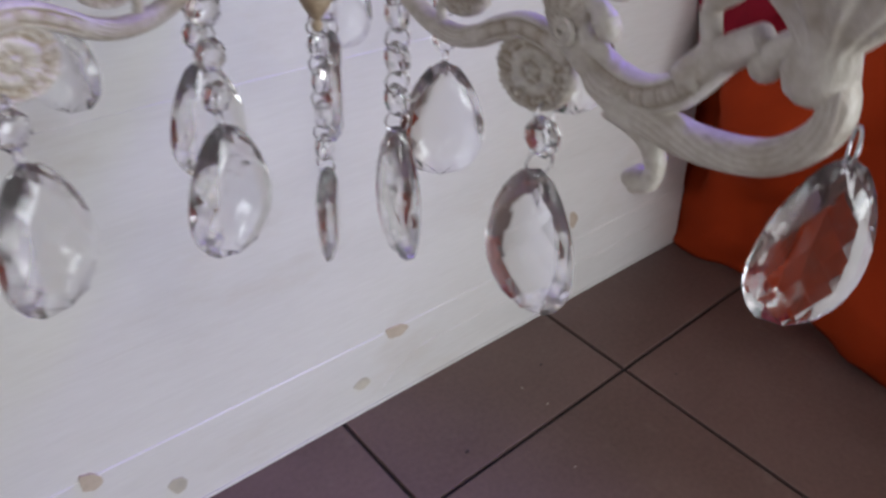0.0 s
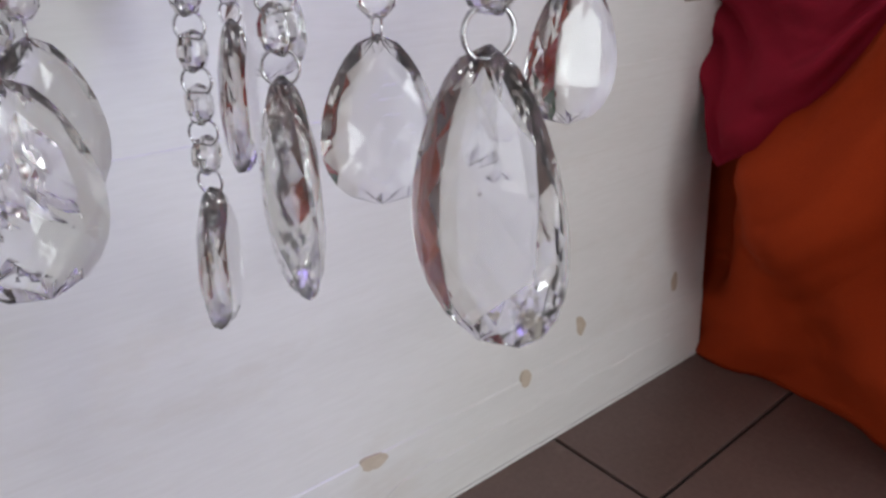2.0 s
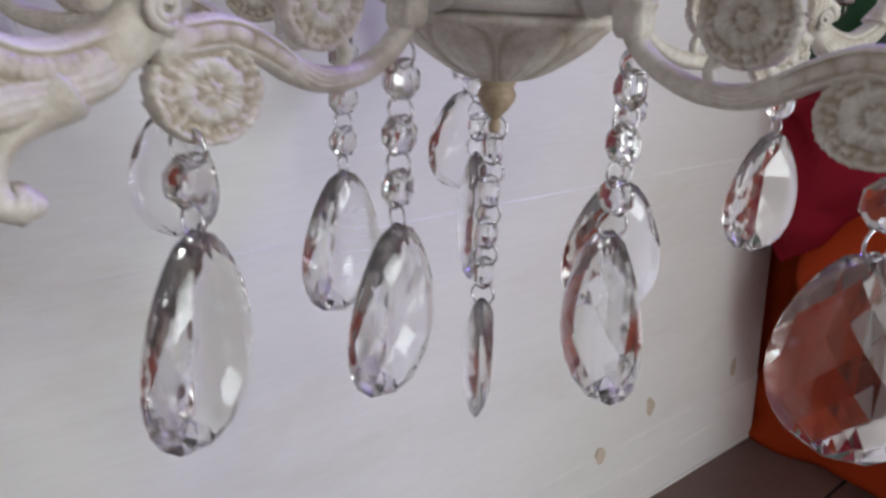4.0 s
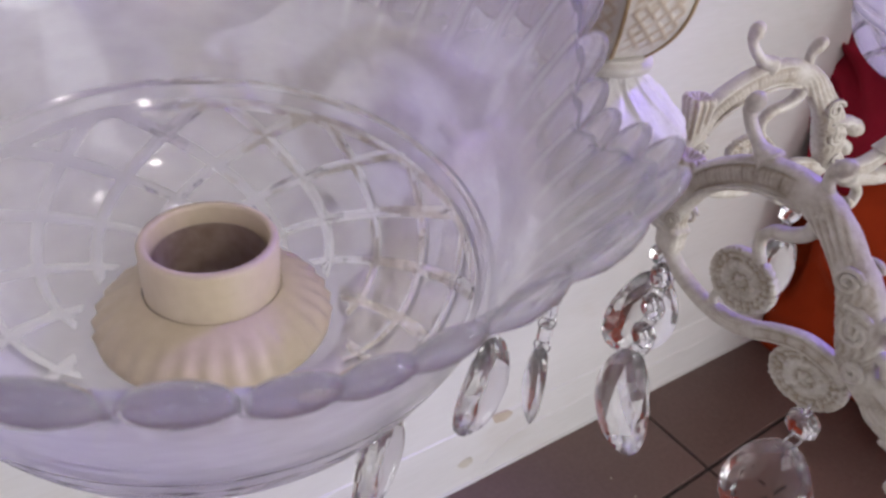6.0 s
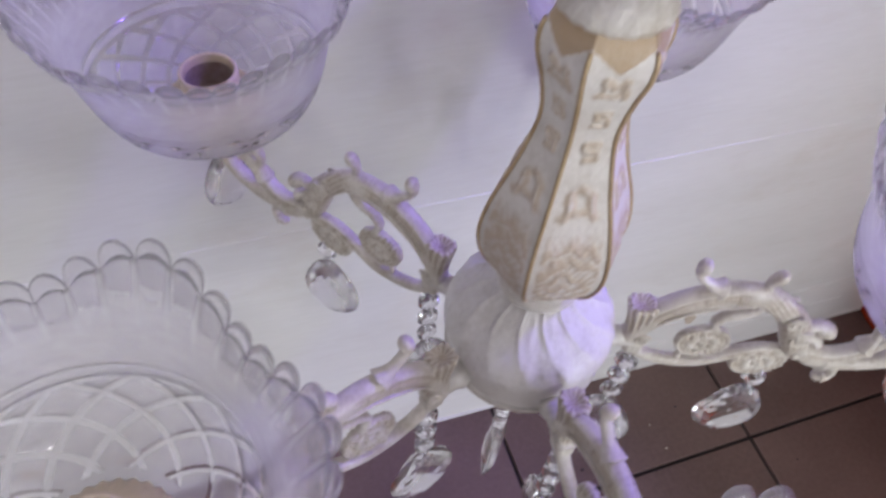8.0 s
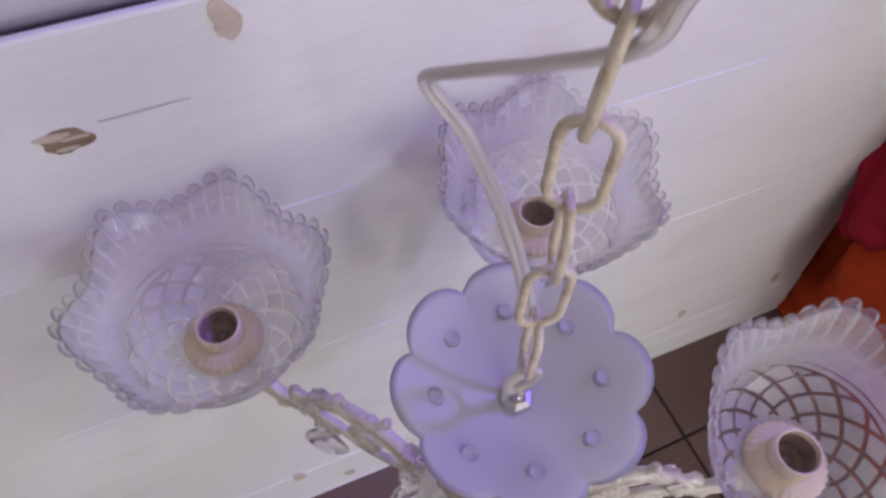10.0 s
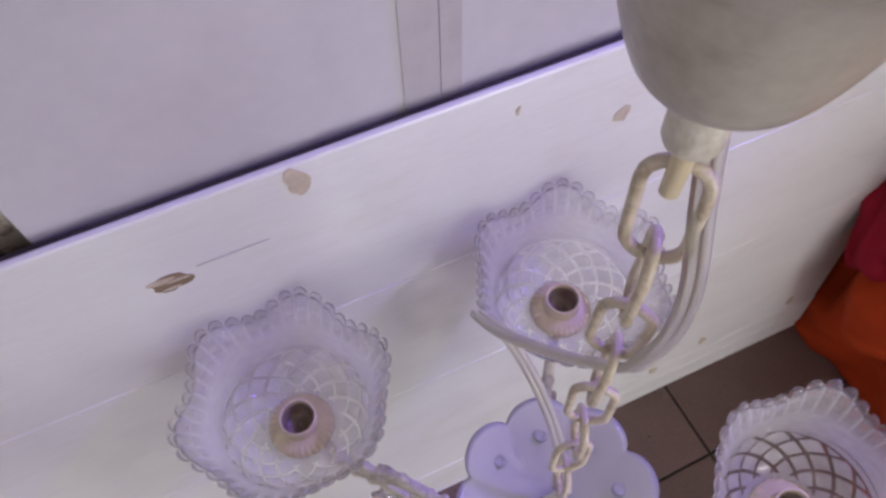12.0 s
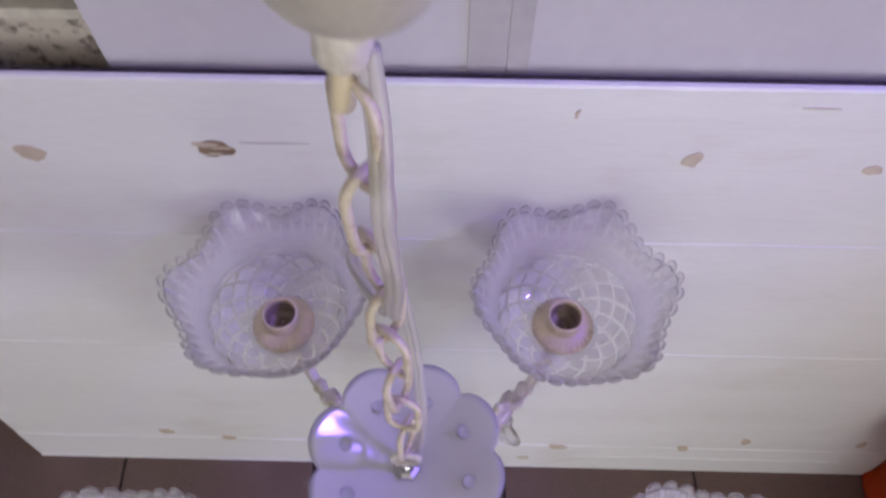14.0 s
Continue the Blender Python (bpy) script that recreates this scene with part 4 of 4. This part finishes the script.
UPPER = [A(0.058, 0.606), A(0.0615, 0.617), A(0.067, 0.628), A(0.075, 0.6365), A(0.087, 0.6440), A(0.100, 0.6480), A(0.113, 0.6475), A(0.125, 0.6420), A(0.136, 0.6320), A(0.145, 0.6195), A(0.151, 0.6060), A(0.157, 0.5950), A(0.168, 0.5890), A(0.182, 0.5875), A(0.194, 0.5935), A(0.203, 0.605), A(0.212, 0.612)]


def build_arm(arm):
    # upper strand: beaded channel on the rise, leaf ridges over the bend, beads again on the way out
    bm = bmesh.new()
    carved_band(bm, smooth_line(UPPER, 14), lambda u: 0.0060 + 0.0012 * math.sin(math.pi * min(1, u / 0.75)) - 0.0018 * max(0, u - 0.75) / 0.25, lambda u: 0.0058 - 0.0010 * u,
                lambda u: span(u, 0.10, 0.36) + span(u, 0.72, 0.93), 92, lambda u: span(u, 0.39, 0.68))
    part("upper_scroll", bm, PATINA, arm)
    # thin edges of the channel on both flanks
    for s in (-1, 1):
        bm = bmesh.new()
        tube(bm, smooth_line([A(0.0655, 0.6180, s * 0.0046), A(0.0715, 0.6270, s * 0.0050), A(0.080, 0.6340, s * 0.0052), A(0.092, 0.6400, s * 0.0052), A(0.104, 0.6425, s * 0.0050), A(0.114, 0.6418, s * 0.0042)], 8), 0.0010, 6)
        part("channel_edge", bm, PATINA, arm)
    # lower strand
    bm = bmesh.new()
    carved_band(bm, smooth_line([A(0.0610, 0.5960), A(0.0640, 0.5915), A(0.070, 0.5865), A(0.078, 0.5825), A(0.089, 0.5795), A(0.102, 0.5795), A(0.113, 0.5830), A(0.122, 0.5880), A(0.134, 0.5925), A(0.146, 0.5920), A(0.155, 0.5900)], 10), lambda u: 0.0029 + 0.0018 * u, lambda u: 0.0038,
                lambda u: span(u, 0.62, 0.92), 84, lambda u: 0.6 * span(u, 0.42, 0.60))
    part("lower_scroll", bm, PATINA, arm)
    # plug in the hub, fluted root block with its leaf tip
    bm = bmesh.new()
    tube(bm, [Vector(A(r, 0.6045)) for r in (0.0405, 0.0460, 0.0465, 0.0500, 0.0505, 0.0600)], lambda u: 0.0078 if 0.1 < u < 0.5 else 0.0060, 16)
    part("plug", bm, IVORY, arm)
    bm = bmesh.new()
    wash = bm.verts.layers.float.new("wash")
    rows, tints = [], []
    block = smooth_line([(0.0625, 0.0046, 0.5920), (0.0622, 0.0058, 0.5945), (0.0615, 0.0060, 0.6000), (0.0610, 0.0070, 0.6030), (0.0606, 0.0054, 0.6060), (0.0600, 0.0058, 0.6140), (0.0594, 0.0066, 0.6240), (0.0586, 0.0076, 0.6325), (0.0580, 0.0078, 0.6360), (0.0579, 0.0062, 0.6375), (0.0580, 0.0020, 0.6350)], 4)
    for p in block:
        flute = 0.16 if p.z > 0.6060 else 0.03
        row, tint = [], []
        for i in range(72):
            a = 2 * math.pi * i / 72
            # cuts between the flutes take the browner colour
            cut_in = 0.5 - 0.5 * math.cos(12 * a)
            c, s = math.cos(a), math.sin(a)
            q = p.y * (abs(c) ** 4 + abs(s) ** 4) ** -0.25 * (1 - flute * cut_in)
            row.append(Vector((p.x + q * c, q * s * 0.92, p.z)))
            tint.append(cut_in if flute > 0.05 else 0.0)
        rows.append(row)
        tints.append(tint)
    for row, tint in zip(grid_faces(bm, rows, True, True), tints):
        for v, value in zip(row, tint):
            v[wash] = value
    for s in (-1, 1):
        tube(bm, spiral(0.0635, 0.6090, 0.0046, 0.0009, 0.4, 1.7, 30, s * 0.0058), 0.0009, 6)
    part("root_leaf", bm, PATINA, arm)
    # leaf curls standing on the strands
    curl(arm, [A(0.094, 0.6520), A(0.0885, 0.6545), A(0.0820, 0.6600), A(0.0785, 0.6655), A(0.0790, 0.6690)], 0.0025, 0.0043)
    curl(arm, [A(0.1220, 0.6440), A(0.1203, 0.6485), A(0.1172, 0.6545), A(0.1172, 0.6590), A(0.1196, 0.6618)], 0.0024, 0.0040)
    curl(arm, [A(0.146, 0.6160), A(0.1530, 0.6175), A(0.1600, 0.6185), A(0.1655, 0.6150)], 0.0034, 0.0056)
    curl(arm, [A(0.151, 0.6060), A(0.1570, 0.6060), A(0.1620, 0.6055), A(0.1655, 0.6020)], 0.0028, 0.0042)
    curl(arm, [A(0.176, 0.5830), A(0.1840, 0.5780), A(0.1905, 0.5710), A(0.1900, 0.5640), A(0.1860, 0.5625)], 0.0030, 0.0038)
    curl(arm, [A(0.196, 0.5970), A(0.1985, 0.6060), A(0.1965, 0.6150), A(0.2005, 0.6210)], 0.0027, 0.0042)
    # knot of leaves where the strands meet, with volutes on both flanks
    bm = bmesh.new()
    carved_band(bm, smooth_line([A(0.1335, 0.6360), A(0.1420, 0.6260), A(0.1485, 0.6140), A(0.1525, 0.6020), A(0.1550, 0.5930)], 10), lambda u: 0.0052 + 0.0034 * math.sin(math.pi * u), lambda u: 0.0050 + 0.0024 * math.sin(math.pi * u),
                None, 1, lambda u: span(u, 0.02, 0.98, 0.1))
    for s in (-1, 1):
        for x, z, r, start in ((0.1405, 0.6290, 0.0054, 0.4), (0.1500, 0.6130, 0.0058, 2.0), (0.1555, 0.5985, 0.0042, 4.0)):
            tube(bm, spiral(x, z, r, 0.0010, start, 1.8, 32, s * 0.0068), 0.0012, 6)
        tube(bm, smooth_line([A(0.1430, 0.6205, s * 0.0062), A(0.1480, 0.6215, s * 0.0074), A(0.1535, 0.6190, s * 0.0064)], 6), 0.0016, 7)
    part("leaf_knot", bm, PATINA, arm)
    # rosettes: one held in the arch by a hooked stem, one under the lower strand
    bm = bmesh.new()
    tube(bm, smooth_line([A(0.1200, 0.6405), A(0.1180, 0.6340), A(0.1120, 0.6295), A(0.1055, 0.6270), A(0.1015, 0.6215), A(0.1030, 0.6155), A(0.1055, 0.6120)], 7), lambda u: 0.0034 - 0.0012 * u, 10, 1.2)
    rosette(bm, 0.1010, 0.6005, 0.0158, 0.0138, 0.15, 0.9)
    tube(bm, smooth_line([A(0.0935, 0.5905), A(0.0915, 0.5860), A(0.0925, 0.5815)], 5), 0.0020, 8)
    part("rosette", bm, PATINA, arm)
    bm = bmesh.new()
    rosette(bm, 0.1405, 0.5800, 0.0165, 0.0130, -0.20, 0.9)
    part("rosette", bm, PATINA, arm)
    # end loop under the candle cup
    bm = bmesh.new()
    carved_band(bm, smooth_line([A(0.158, 0.5925), A(0.168, 0.5862), A(0.183, 0.5820), A(0.203, 0.5810), A(0.222, 0.5860), A(0.2325, 0.5980), A(0.230, 0.6090), A(0.220, 0.6130), A(0.213, 0.6070)], 12), lambda u: (0.0058 - 0.0022 * u) * min(1.0, 0.4 + u / 0.2), lambda u: (0.0056 - 0.0016 * u) * min(1.0, 0.4 + u / 0.2),
                None, 1, lambda u: 0.5 * span(u, 0.05, 0.85))
    blob(bm, A(0.214, 0.6065), 0.0042, 0.0046, 0.0042, 12, 9)
    part("end_loop", bm, PATINA, arm)


def build_cup(cup):
    bm = bmesh.new()
    lathe(bm, [(0.004, 0.602), (0.0065, 0.604), (0.0085, 0.609), (0.0070, 0.615), (0.0105, 0.620), (0.0165, 0.626), (0.0215, 0.632), (0.0225, 0.635), (0.015, 0.6365)], 96, lambda a, k: 1 + (0.07 * math.cos(16 * a) if 3 < k < 8 else 0))
    part("cup_body", bm, PATINA, cup)


BOWL = smooth_line([(0.016, 0, 0.636), (0.034, 0, 0.6375), (0.049, 0, 0.643), (0.0595, 0, 0.654), (0.0660, 0, 0.670), (0.0705, 0, 0.687), (0.0760, 0, 0.703), (0.0838, 0, 0.7175)], 8)


def bowl_point(u, a, out):
    """Surface of the ruffled glass bowl. u: 0 at the middle, 1 at the rim."""
    at = u * (len(BOWL) - 1)
    i = min(int(at), len(BOWL) - 2)
    p = BOWL[i].lerp(BOWL[i + 1], at - i)
    flare = max(0, u - 0.6) / 0.4
    ruffle = math.cos(6 * a)
    r = p.x * (1 + 0.060 * ruffle * flare ** 1.5)
    z = p.z + 0.0080 * ruffle * flare ** 2
    shell = abs(math.cos(21 * a))
    near_rim = max(0.0, flare - 0.45) / 0.55
    z += (0.0030 if out else -0.0016) * (shell - 0.6) * near_rim
    r += (0.0014 if out else -0.0010) * (shell - 0.6) * near_rim
    tip = shell ** 0.5 * max(0.0, (u - 0.88) / 0.12)
    r, z = r + 0.0006 * tip, z + 0.0008 * tip
    if out:
        r += 0.0022 * math.sin(min(1, u * 1.3) * 1.5)
        z -= 0.0022 * (1 - u)
    return Vector((r * math.cos(a), r * math.sin(a), z))


bm = bmesh.new()
bmesh.ops.create_uvsphere(bm, u_segments=20, v_segments=11, radius=1)
for v in bm.verts:  # a tongue: round end outwards, its rib running out to nothing on the flange
    if v.co.x < 0:
        side = math.sqrt(max(1e-6, 1 - v.co.x ** 2))
        v.co.y *= side ** -0.75
        v.co.z *= (1 + v.co.x) ** 1.1 * side ** -0.5
    v.co = Vector((v.co.x * (0.0085 if v.co.x > 0 else 0.0140), v.co.y * 0.0066, v.co.z * 0.0026))
LOBE_MESH = mesh_of("lobe", bm, RIM_GLASS)


def build_bowl(bowl):
    n, m = 336, 44
    bm = bmesh.new()
    layer = bm.loops.layers.uv.new("lattice")
    rows = [(k / (m - 1), True) for k in range(m)] + [(k / (m - 1), False) for k in range(m - 1, -1, -1)]
    verts = [[bm.verts.new(bowl_point(u, 2 * math.pi * i / n, out)) for i in range(n)] for u, out in rows]
    rows.append(rows[0])
    verts.append(verts[0])
    for k in range(len(rows) - 1):
        for i in range(n):
            j = (i + 1) % n
            face = bm.faces.new((verts[k][i], verts[k][j], verts[k + 1][j], verts[k + 1][i]))
            for loop, (ii, kk) in zip(face.loops, ((i, k), (i + 1, k), (i + 1, k + 1), (i, k + 1))):
                loop[layer].uv = (ii / n, rows[kk][0])
    part("glass", bm, BOWL_GLASS, bowl, "milky pressed-glass bowl with clear diamond lattice and ruffled rim")
    for j in range(42):
        a = 2 * math.pi * j / 42
        ob = new("lobe", LOBE_MESH)
        ob.parent = bowl
        ob.location = bowl_point(0.985, a, True) + Vector((0, 0, 0.0002))
        ob.rotation_euler = (0, -1.08, a)


def build_socket(sock):
    bm = bmesh.new()
    lathe(bm, [(0.0165, 0.6375), (0.0285, 0.6385), (0.0300, 0.6400), (0.0300, 0.6430), (0.0270, 0.6465), (0.0225, 0.6495), (0.0185, 0.6510), (0.0175, 0.6515)], 180, lambda a, k: 1 + (0.022 * math.cos(30 * a) if 2 < k < 5 else 0), caps=False)
    part("shade_ring", bm, CREAM, sock, "fluted cream plastic ring")
    bm = bmesh.new()
    lathe(bm, [(0.0172, 0.6340), (0.0172, 0.6645), (0.0166, 0.6656), (0.0152, 0.6656), (0.0147, 0.6645), (0.0140, 0.6440)], 48, caps=False)
    part("barrel", bm, CREAM, sock, "cream lamp-holder barrel without a bulb")
    bm = bmesh.new()
    lathe(bm, [(0.0139, 0.6605), (0.0132, 0.6540), (0.0136, 0.6520), (0.0130, 0.6495), (0.0134, 0.6470), (0.0120, 0.6440), (0.004, 0.6430), (0.0035, 0.6460), (0.001, 0.6465)], 36, caps=False)
    part("screw_shell", bm, SOCKET_IN, sock, "dark metal screw shell")


made = {}
for k, (reach, a) in enumerate(ARMS):
    for kind, make, turn in (("arm", build_arm, a), ("candle_cup", build_cup, a), ("bowl", build_bowl, (1.085, 1.164, 0.91, 0.5, 0.007)[k]), ("lamp_holder", build_socket, 0.4 * k)):
        root = new(kind)
        root.parent = chandelier
        root.rotation_euler = (0, 0, turn)
        if kind != "arm":
            root.location = (reach * math.cos(a), reach * math.sin(a), 0)
        if kind == "bowl":  # some bowls sit a little crooked on their holders
            seat_at = Matrix.Translation((reach * math.cos(a), reach * math.sin(a), 0.64))
            root.matrix_basis = seat_at @ Matrix.Rotation((-0.03, 0.02, 0.09, 0.05, 0.14)[k], 4, "X") @ Matrix.Rotation(turn, 4, "Z") @ Matrix.Translation((0, 0, -0.64))
        if kind not in made:
            make(root)
            made[kind] = list(root.children)
        else:
            for first in made[kind]:
                twin = new(first.name.split(".")[0], first.data)
                twin.parent = root
                twin.location, twin.rotation_euler = first.location, first.rotation_euler
                if "label" in first:
                    twin["label"] = first["label"]

# crystals: on each arm's rosette and end loop, at each arm's root, and under the finial
for k, (reach, a) in enumerate(ARMS):
    c, s = math.cos(a), math.sin(a)
    strand((0.147 * c, 0.147 * s, 0.5720), 1, (-0.68, -0.6, -0.35, 1.63, 0.51)[k], chandelier, 0.92)
    strand((0.238 * c + (0.003 if k == 3 else 0), 0.238 * s, 0.5990), 0, (0.4, 1.0, 0.9, -0.70, 0.8)[k], chandelier, (0.77, 0.77, 0.77, 0.65, 0.77)[k], 0.0, 1.25 if k == 3 else 1.06)
    strand((0.064 * c, 0.064 * s, 0.5890), 3, (0.2, 0.9, -0.6, 1.34, 0.25)[k], chandelier)
strand((0, 0, 0.5570), 4, 0.89, chandelier, 0.92, 0.0, 0.97)

# ---- chain, canopy and flex ----
chain = empty("chain", HUB, "antique-white link chain holding the chandelier", "chain")


def link_mesh(length, width, wire):
    bm = bmesh.new()
    half, r = (length - width) / 2, width / 2
    line = [Vector((r * math.cos(a), 0, half + r * math.sin(a))) for a in (math.pi * i / 10 for i in range(11))]
    line += [Vector((-r * math.cos(a), 0, -half - r * math.sin(a))) for a in (math.pi * i / 10 for i in range(11))]
    tube(bm, line, wire, 9, 1, True)
    return mesh_of("link", bm, CHAIN_PAINT)


LINK = link_mesh(0.0405, 0.0170, 0.0020)
JOINTS = [0.862, 0.903, 0.943, 0.982, 1.020, 1.056, 1.092, 1.127, 1.161]
for k, (low, high) in enumerate(zip(JOINTS, JOINTS[1:])):
    ob = new("link", LINK)
    ob.parent = chain
    mid = (low + high) / 2
    ob.location = (0.002 - 0.0095 * (mid - 0.85), 0.003 + 0.024 * (mid - 0.85), mid)
    ob.rotation_euler = (radians(3 * math.sin(k * 2.1)), radians(2.5 * math.cos(k * 1.7)), radians(45 + 90 * (k % 2) + (24, 30, 20, 8, 3, -3, 4, 0)[k]))
canopy = empty("canopy", HUB + Vector((0.0001, 0.0122, 1.1862)), "antique-white ceiling cup turned open side up, shiny inside", "ceiling canopy")
canopy.rotation_euler = (radians(-6.1), radians(7.8), 0)
bm = bmesh.new()
lathe(bm, smooth_profile([(0.006, 0.0), (0.013, 0.0014), (0.0185, 0.006), (0.0230, 0.0145), (0.0265, 0.024), (0.0305, 0.034), (0.0360, 0.0420), (0.0425, 0.0475), (0.0465, 0.0500), (0.0474, 0.0560), (0.0469, 0.0574)]), 96, caps=False)
part("cup_outside", bm, CUP_OUT, canopy)
bm = bmesh.new()
lathe(bm, smooth_profile([(0.0469, 0.0574), (0.0462, 0.0570), (0.0452, 0.0525), (0.0415, 0.0490), (0.0350, 0.0435), (0.0292, 0.0350), (0.0252, 0.0245), (0.0215, 0.0150), (0.0170, 0.0075), (0.012, 0.0042), (0.002, 0.004)]), 96, caps=False)
part("cup_inside", bm, CUP_IN, canopy, "shiny bluish metal inside of the cup")
bm = bmesh.new()
lathe(bm, [(0.004, -0.0150), (0.0062, -0.0145), (0.0072, -0.0125), (0.0075, -0.002), (0.0065, 0.0005), (0.0060, 0.002)], 24)
part("collar", bm, PATINA, canopy)
bm = bmesh.new()
lathe(bm, [(0.0018, -0.0310), (0.0026, -0.0302), (0.0029, -0.0160), (0.0030, -0.0130)], 16)
part("hook", bm, CREAM, canopy, "beige hook end")
bm = bmesh.new()
lathe(bm, [(0.0042, 0.003), (0.0042, 0.6), (0.003, 0.601)], 18)
part("rod", bm, ROD, canopy, "pale grey-green hanging rod").rotation_euler = (radians(6.1), radians(-7.8), 0)
flex = empty("flex", HUB, "clear plastic lamp cable looping beside the chain", "cable")
FLEX_LINE = [(0.0026, 0.0117, 1.1765), (0.0041, 0.0064, 1.1508), (0.0040, -0.0030, 1.1204), (0.0052, -0.0042, 1.0893), (0.0031, -0.0013, 1.066), (0.0009, 0.0036, 1.0492), (-0.0109, 0.0236, 1.0299), (-0.0211, 0.0498, 1.0064), (-0.0203, 0.076, 0.9764), (-0.0049, 0.0687, 0.9466), (0.0044, 0.0438, 0.9143), (0.0079, 0.0206, 0.8769), (0.0040, 0.0070, 0.8400)]
for off in (0.0, 0.0034):
    bm = bmesh.new()
    tube(bm, [p + Vector((off * 0.9, -off * 0.4, 0)) for p in smooth_line(FLEX_LINE, 8)], 0.0020, 12)
    part("core_wire", bm, FLEX, flex)

# ---- small grit on the floor ----
rng = random.Random(4)
for k, (x, y, size, mat) in enumerate([(-0.418, -0.126, 0.0016, LEDGE), (-0.542, -0.122, 0.0028, DARK_GAP), (-0.425, -0.089, 0.0014, LEDGE), (-0.377, -0.074, 0.0024, DARK_GAP), (-0.25, -0.19, 0.0018, DARK_GAP), (-0.46, -0.21, 0.0013, LEDGE)]):
    bm = bmesh.new()
    blob(bm, (0, 0, size * 0.3), size, size * rng.uniform(0.6, 1.0), size * 0.4, 7, 5)
    ob = solo("grit", bm, mat, "tiny dry crumb lying on the brown floor tiles", "grit", "", "crumbs on the floor", True)
    ob.location = (x, y, 0)

# ---- floor tiles ----
bm = bmesh.new()
box(bm, 0.0024, PITCH - 0.0024, 0.0024, PITCH - 0.0024, -0.012, 0.0, 0.0012)
TILE_MESH = mesh_of("tile", bm, TILE, False)
for i in range(-7, 9):
    for j in range(-9, 2):
        ob = new("tile", TILE_MESH)
        ob.parent = floor
        c, s = math.cos(GRID_TURN), math.sin(GRID_TURN)
        ob.location = (GRID_X + c * i * PITCH - s * j * PITCH, GRID_Y + s * i * PITCH + c * j * PITCH, 0)
        ob.rotation_euler = (0, 0, GRID_TURN)
